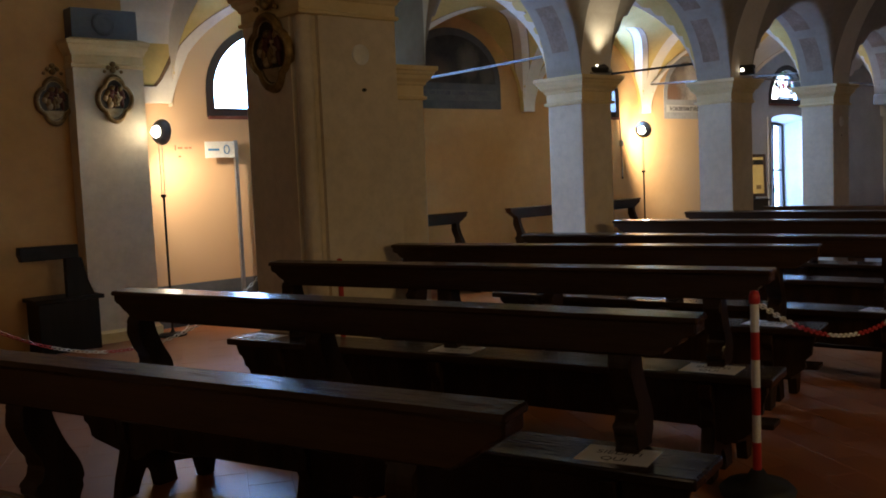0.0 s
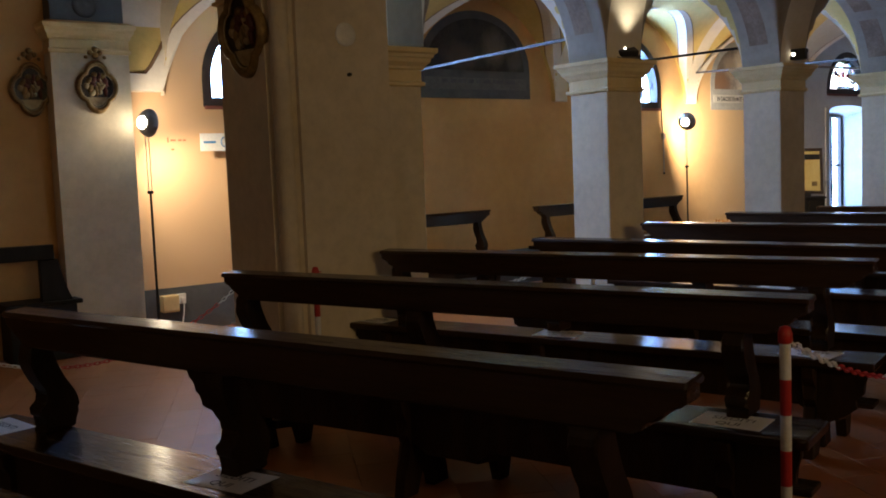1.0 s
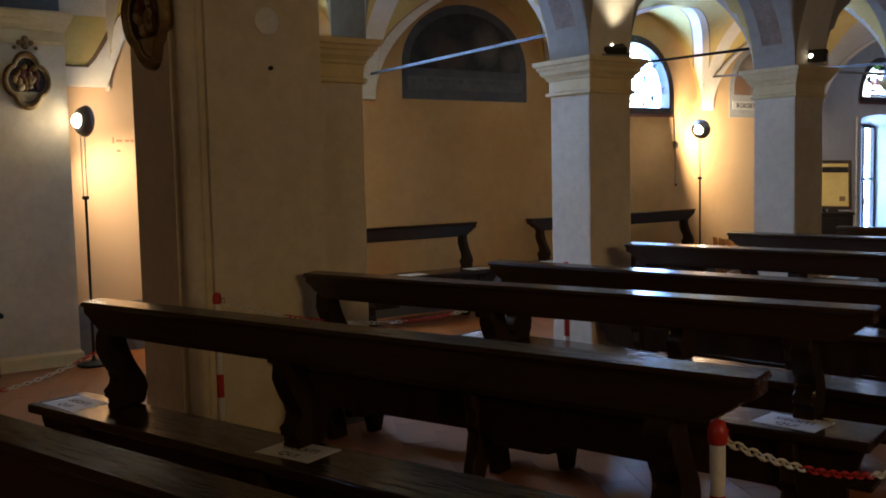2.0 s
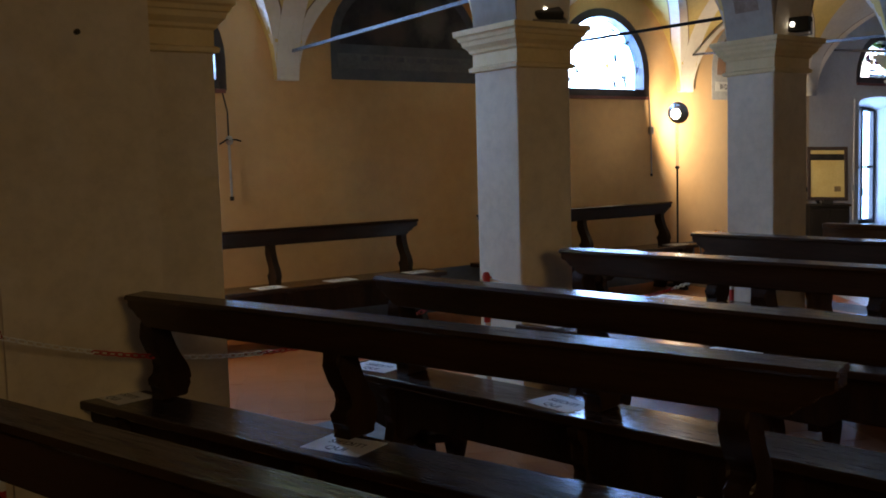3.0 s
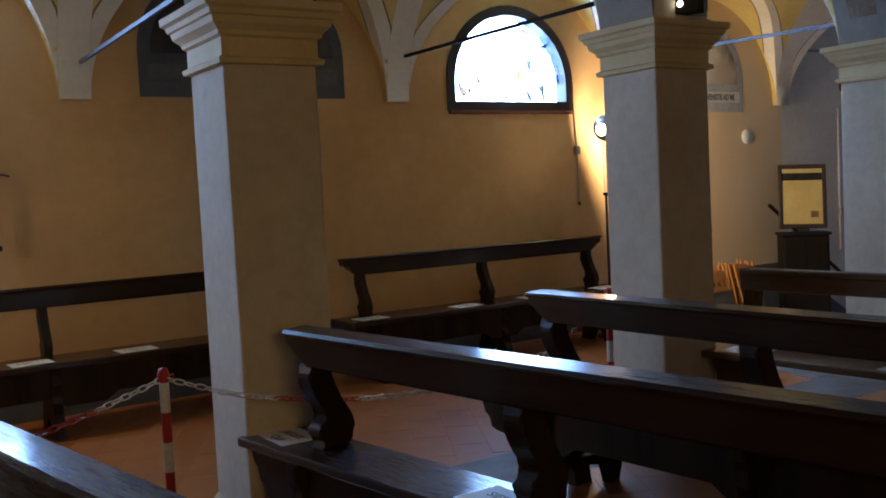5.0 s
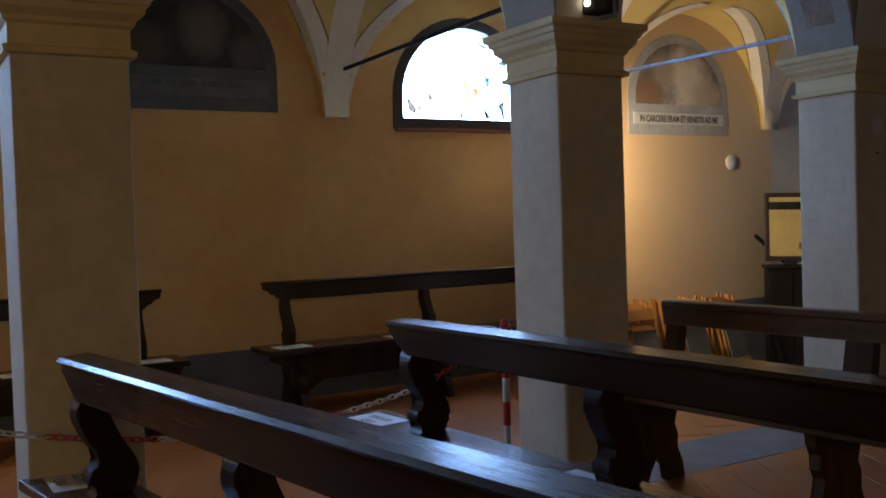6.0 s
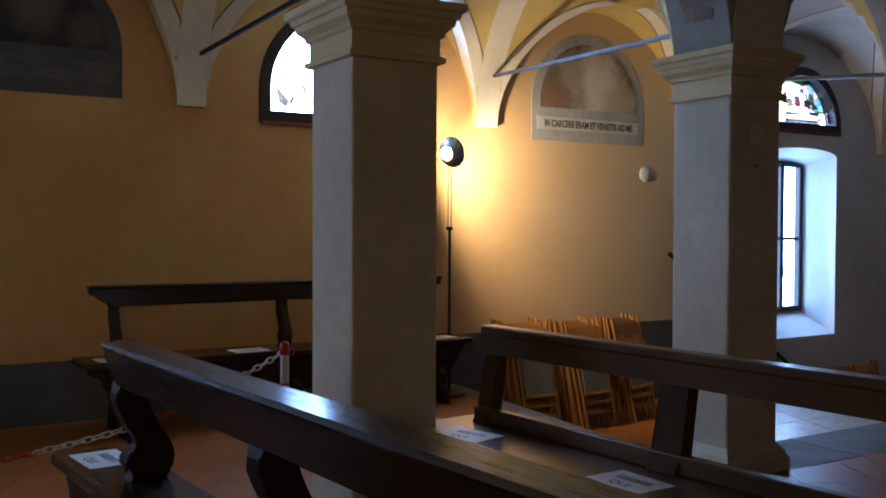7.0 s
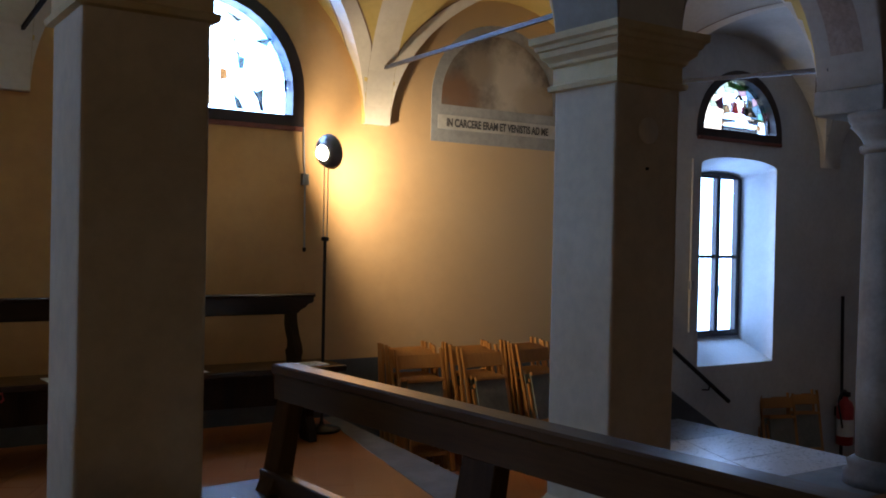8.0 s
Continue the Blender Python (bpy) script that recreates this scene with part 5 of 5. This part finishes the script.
part("stamp", boxed(0.07, 0.14, -0.003, -0.001, 0.14, 0.20), material("brown_print", (0.10, 0.07, 0.03), (0.2, 0.14, 0.06), 0.7, 20, 60, 0.0), brd)
for k in range(5):
    part("text_bar", boxed(-0.13, 0.10 - 0.02 * (k % 3), -0.0026, -0.001, 0.27 + k * 0.035, 0.276 + k * 0.035), YELLOW, brd)


def folding_chair(m, label, group):
    """A folded wooden chair: y is its thickness, z up along it."""
    p = thing("folding_chair", m, label, "folding chair", group)
    p.scale = (0.92, 0.95, 1.16)
    for x in (-0.20, 0.20):
        part("back_leg", boxed(x - 0.013, x + 0.013, 0.0, 0.022, 0.0, 0.76, bevel=0.005), HONEY, p)
    for x in (-0.165, 0.165):
        part("front_leg", boxed(x - 0.012, x + 0.012, -0.024, -0.002, 0.0, 0.50, bevel=0.005), HONEY, p)
    part("back_slat", boxed(-0.187, 0.187, 0.003, 0.016, 0.635, 0.725, bevel=0.004), HONEY, p)
    part("seat", boxed(-0.15, 0.15, -0.040, -0.026, 0.24, 0.56, bevel=0.004), CANVAS, p, "grey folded-up seat")
    part("stretcher", boxed(-0.187, 0.187, 0.004, 0.018, 0.10, 0.125, bevel=0.003), HONEY, p)
    part("stretcher", boxed(-0.153, 0.153, -0.02, -0.006, 0.17, 0.195, bevel=0.003), HONEY, p)
    part("seat_rail", boxed(-0.153, 0.153, -0.022, -0.004, 0.505, 0.53, bevel=0.003), HONEY, p)
    part("seat_edge", boxed(-0.16, 0.16, -0.062, -0.041, 0.545, 0.57, bevel=0.004), HONEY, p)
    part("seat_edge", boxed(-0.16, 0.16, -0.058, -0.041, 0.235, 0.258, bevel=0.004), HONEY, p)
    return p


CANVAS = material("grey_green_seat", (0.14, 0.14, 0.11), (0.22, 0.21, 0.17), 0.55, 5, 40, 0.05)
STACKS = [(11.36, 8.27, -3, 6), (11.87, 8.16, 4, 6), (12.42, 8.22, 10, 5)]
first = None
for sx, sy, turn, count in STACKS:
    for k in range(count):
        lean = -6 - 2.2 * (count - 1 - k) * 0.9
        m = pose(sx, sy, LANDING_Z, 0, 0, turn) @ pose(random.uniform(-0.02, 0.02), k * 0.072, 0.0, lean + random.uniform(-1.0, 1.0), 0, random.uniform(-2.5, 2.5))
        if first is None:
            first = folding_chair(m, "folded honey-coloured wooden chair in a leaning stack", "stacked folding chairs")
        else:
            copy_thing(first, m)
for k, (x, y) in enumerate(((15.83, 8.66), (16.26, 8.68))):
    for j in range(2):
        copy_thing(first, pose(x, y + j * 0.06, LOW_Z, -12, 0, -20))
rail = thing("handrail", pose(0, 0, 0), "dark iron handrail on the wall beside the steps", "handrail")
part("bar", tube(bmn(), [(13.27, 8.80, 1.05), (15.12, 8.80, -0.21)], 0.021, 10), IRON, rail)
for t in (0.15, 0.85):
    x, z = 13.27 + 1.85 * t, 1.05 - 1.26 * t
    part("bracket", tube(bmn(), [(x, 8.80, z - 0.015), (x, 8.81, z - 0.06), (x, WALL_Y, z - 0.07)], 0.008, 6), IRON, rail)
ext = thing("fire_extinguisher", pose(16.98, 8.78, LOW_Z + 0.24), "red fire extinguisher with a white label and black hose", "fire extinguisher")
part("tank", lathe(bmn(), [(0.06, 0.0), (0.085, 0.01), (0.088, 0.40), (0.07, 0.46), (0.03, 0.49), (0.025, 0.52)], 24), RED, ext, smooth=True)
part("label", lathe(bmn(), [(0.0895, 0.10), (0.0895, 0.28)], 24), PAPER, ext, "white printed label")
part("valve", boxed(-0.02, 0.02, -0.05, 0.03, 0.52, 0.57, bevel=0.005), IRON, ext)
part("hose", tube(bmn(), [tuple(v) for v in smooth_curve([(0, -0.03, 0.55), (-0.12, -0.05, 0.60), (-0.2, -0.05, 0.48), (-0.14, -0.05, 0.28), (-0.09, -0.03, 0.2)], 6)], 0.011, 8), BLACK, ext)
part("wall_bracket", boxed(-0.03, 0.03, 0.08, 0.112, 0.30, 0.40, bevel=0.004), IRON, ext)
staff = thing("pole", pose(17.0, 8.83, LOW_Z), "thin dark wooden pole leaning on the wall", "pole")
part("shaft", tube(bmn(), [(0, 0, 0.0), (0.02, 0.04, 1.83)], 0.018, 8), IRON, staff)
conduit = part("conduit", tube(bmn(), [(14.63, WALL_Y - 0.012, 2.1), (14.625, WALL_Y - 0.012, 0.47)], 0.011, 8), GREYWALL)
tagged(conduit, "thin painted conduit beside the deep window", "conduit")
catch = part("cord_cleat", boxed(14.61, 14.66, WALL_Y - 0.04, WALL_Y, 0.87, 0.95, bevel=0.006), STEEL)
tagged(catch, "small metal cleat on the wall", "cleat")


# ---- floor tiles: long terracotta tiles laid slantwise, stone strips between the bays ----
TURN = radians(62.5)
TA, TB, GAP = 0.40, 0.20, 0.0008
floor = thing("floor", pose(0, 0, 0), "worn terracotta floor tiles with grey stone strips", "floor", kind="structure")
def edge_x(y):
    """The far edge of the main floor at y, where it drops to the landing."""
    (xa, ya), (xb, yb) = EDGE
    return xa + (xb - xa) * (y - ya) / (yb - ya)


def near_x(y):
    return 10.25 + 0.57 * (y - 6.12) / 2.77


def in_strip(x, y):
    """Whether a tile would lie on the stone slabs."""
    if y > 6.0 and near_x(y) - 0.1 < x < edge_x(y) + 0.17:
        return True
    return 5.60 < y < 6.12 and x > 3.2


part("stone_strip", prism(bmn(), [(10.25, 6.125), EDGE[0], EDGE[1], (10.82, WALL_Y)], "z", -0.05, 0.0, 0.003), STONE, floor, "grey stone strip at the edge of the drop")
for k in range(10):
    x0 = 3.2 + k * 1.2
    part("stone_slab", boxed(x0 + 0.003, min(x0 + 1.197, STEP_X), 5.62, 6.118, -0.03, 0.001, bevel=0.003), STONE, floor, "grey stone slab")


def stone_x(y):
    """Where the grey slabs of the landing begin at y."""
    return 11.6 + 0.74 * (y - EDGE_Y)


for k in range(4):
    y0, y1 = EDGE_Y + 0.692 * k + 0.002, EDGE_Y + 0.692 * (k + 1) - 0.002
    for a, b in ((0.0, 0.5), (0.5, 1.0)):
        quad = [(stone_x(y) + (STEP_X + 0.02 - stone_x(y)) * t + d, y) for y, t, d in ((y0, a, 0.002), (y0, b, -0.002), (y1, b, -0.002), (y1, a, 0.002))]
        part("landing_slab", prism(bmn(), quad, "z", LANDING_Z - 0.05, LANDING_Z + 0.001, 0.003), POLISHED, floor, "smooth grey stone slab at the head of the stairs")

u, v = Vector((math.cos(TURN), math.sin(TURN), 0)), Vector((-math.sin(TURN), math.cos(TURN), 0))
bm = boxed(-TA / 2 + GAP, TA / 2 - GAP, -TB / 2 + GAP, TB / 2 - GAP, -0.03, 0.0)
bmesh.ops.bevel(bm, geom=[e for e in bm.edges if e.verts[0].co.z > -0.01 and e.verts[1].co.z > -0.01], offset=0.001, segments=1, profile=0.5, affect="EDGES")
tile_mesh = bpy.data.meshes.new("tile")
bm.to_mesh(tile_mesh)
verts0 = [v_.co.copy() for v_ in bm.verts]
faces0 = [[w.index for w in f.verts] for f in bm.faces]
bm.free()
tile_mesh.materials.append(TERRA)
near, rest = [], []
rnd = random.Random(7)
for i in range(-40, 60):
    for j in range(-90, 60):
        c = u * (TA * (i + 0.5 * (j % 2))) + v * (TB * j)
        x, y = c.x, c.y
        low = y > EDGE_Y and x > edge_x(y)
        if not (-2.5 < x < (stone_x(y) - 0.16 if low else STEP_X - 0.2) and -1.5 < y < WALL_Y - 0.05) or in_strip(x, y):
            continue
        m = Matrix.Translation((x, y, rnd.uniform(-0.0004, 0.0004) + (LANDING_Z if low else 0.0))) @ pose(0, 0, 0, rnd.uniform(-0.06, 0.06), rnd.uniform(-0.06, 0.06), 62.5)
        (near if 1.4 < x < 7.4 and 2.6 < y < 5.6 else rest).append(m)
near.sort(key=lambda m: m.translation.y)
near, more = near[-300:], near[:-300]
for m in near:
    ob = new("tile", tile_mesh)
    ob.parent = floor
    ob.matrix_basis = m
pts, fcs = [], []
for m in rest + more:
    n = len(pts)
    pts += [tuple(m @ p) for p in verts0]
    fcs += [[n + q for q in f] for f in faces0]
me = bpy.data.meshes.new("tiles")
me.from_pydata(pts, [], fcs)
me.materials.append(TERRA)
ob = new("tiles", me)
ob.parent = floor
tagged(ob, kind="stuff")
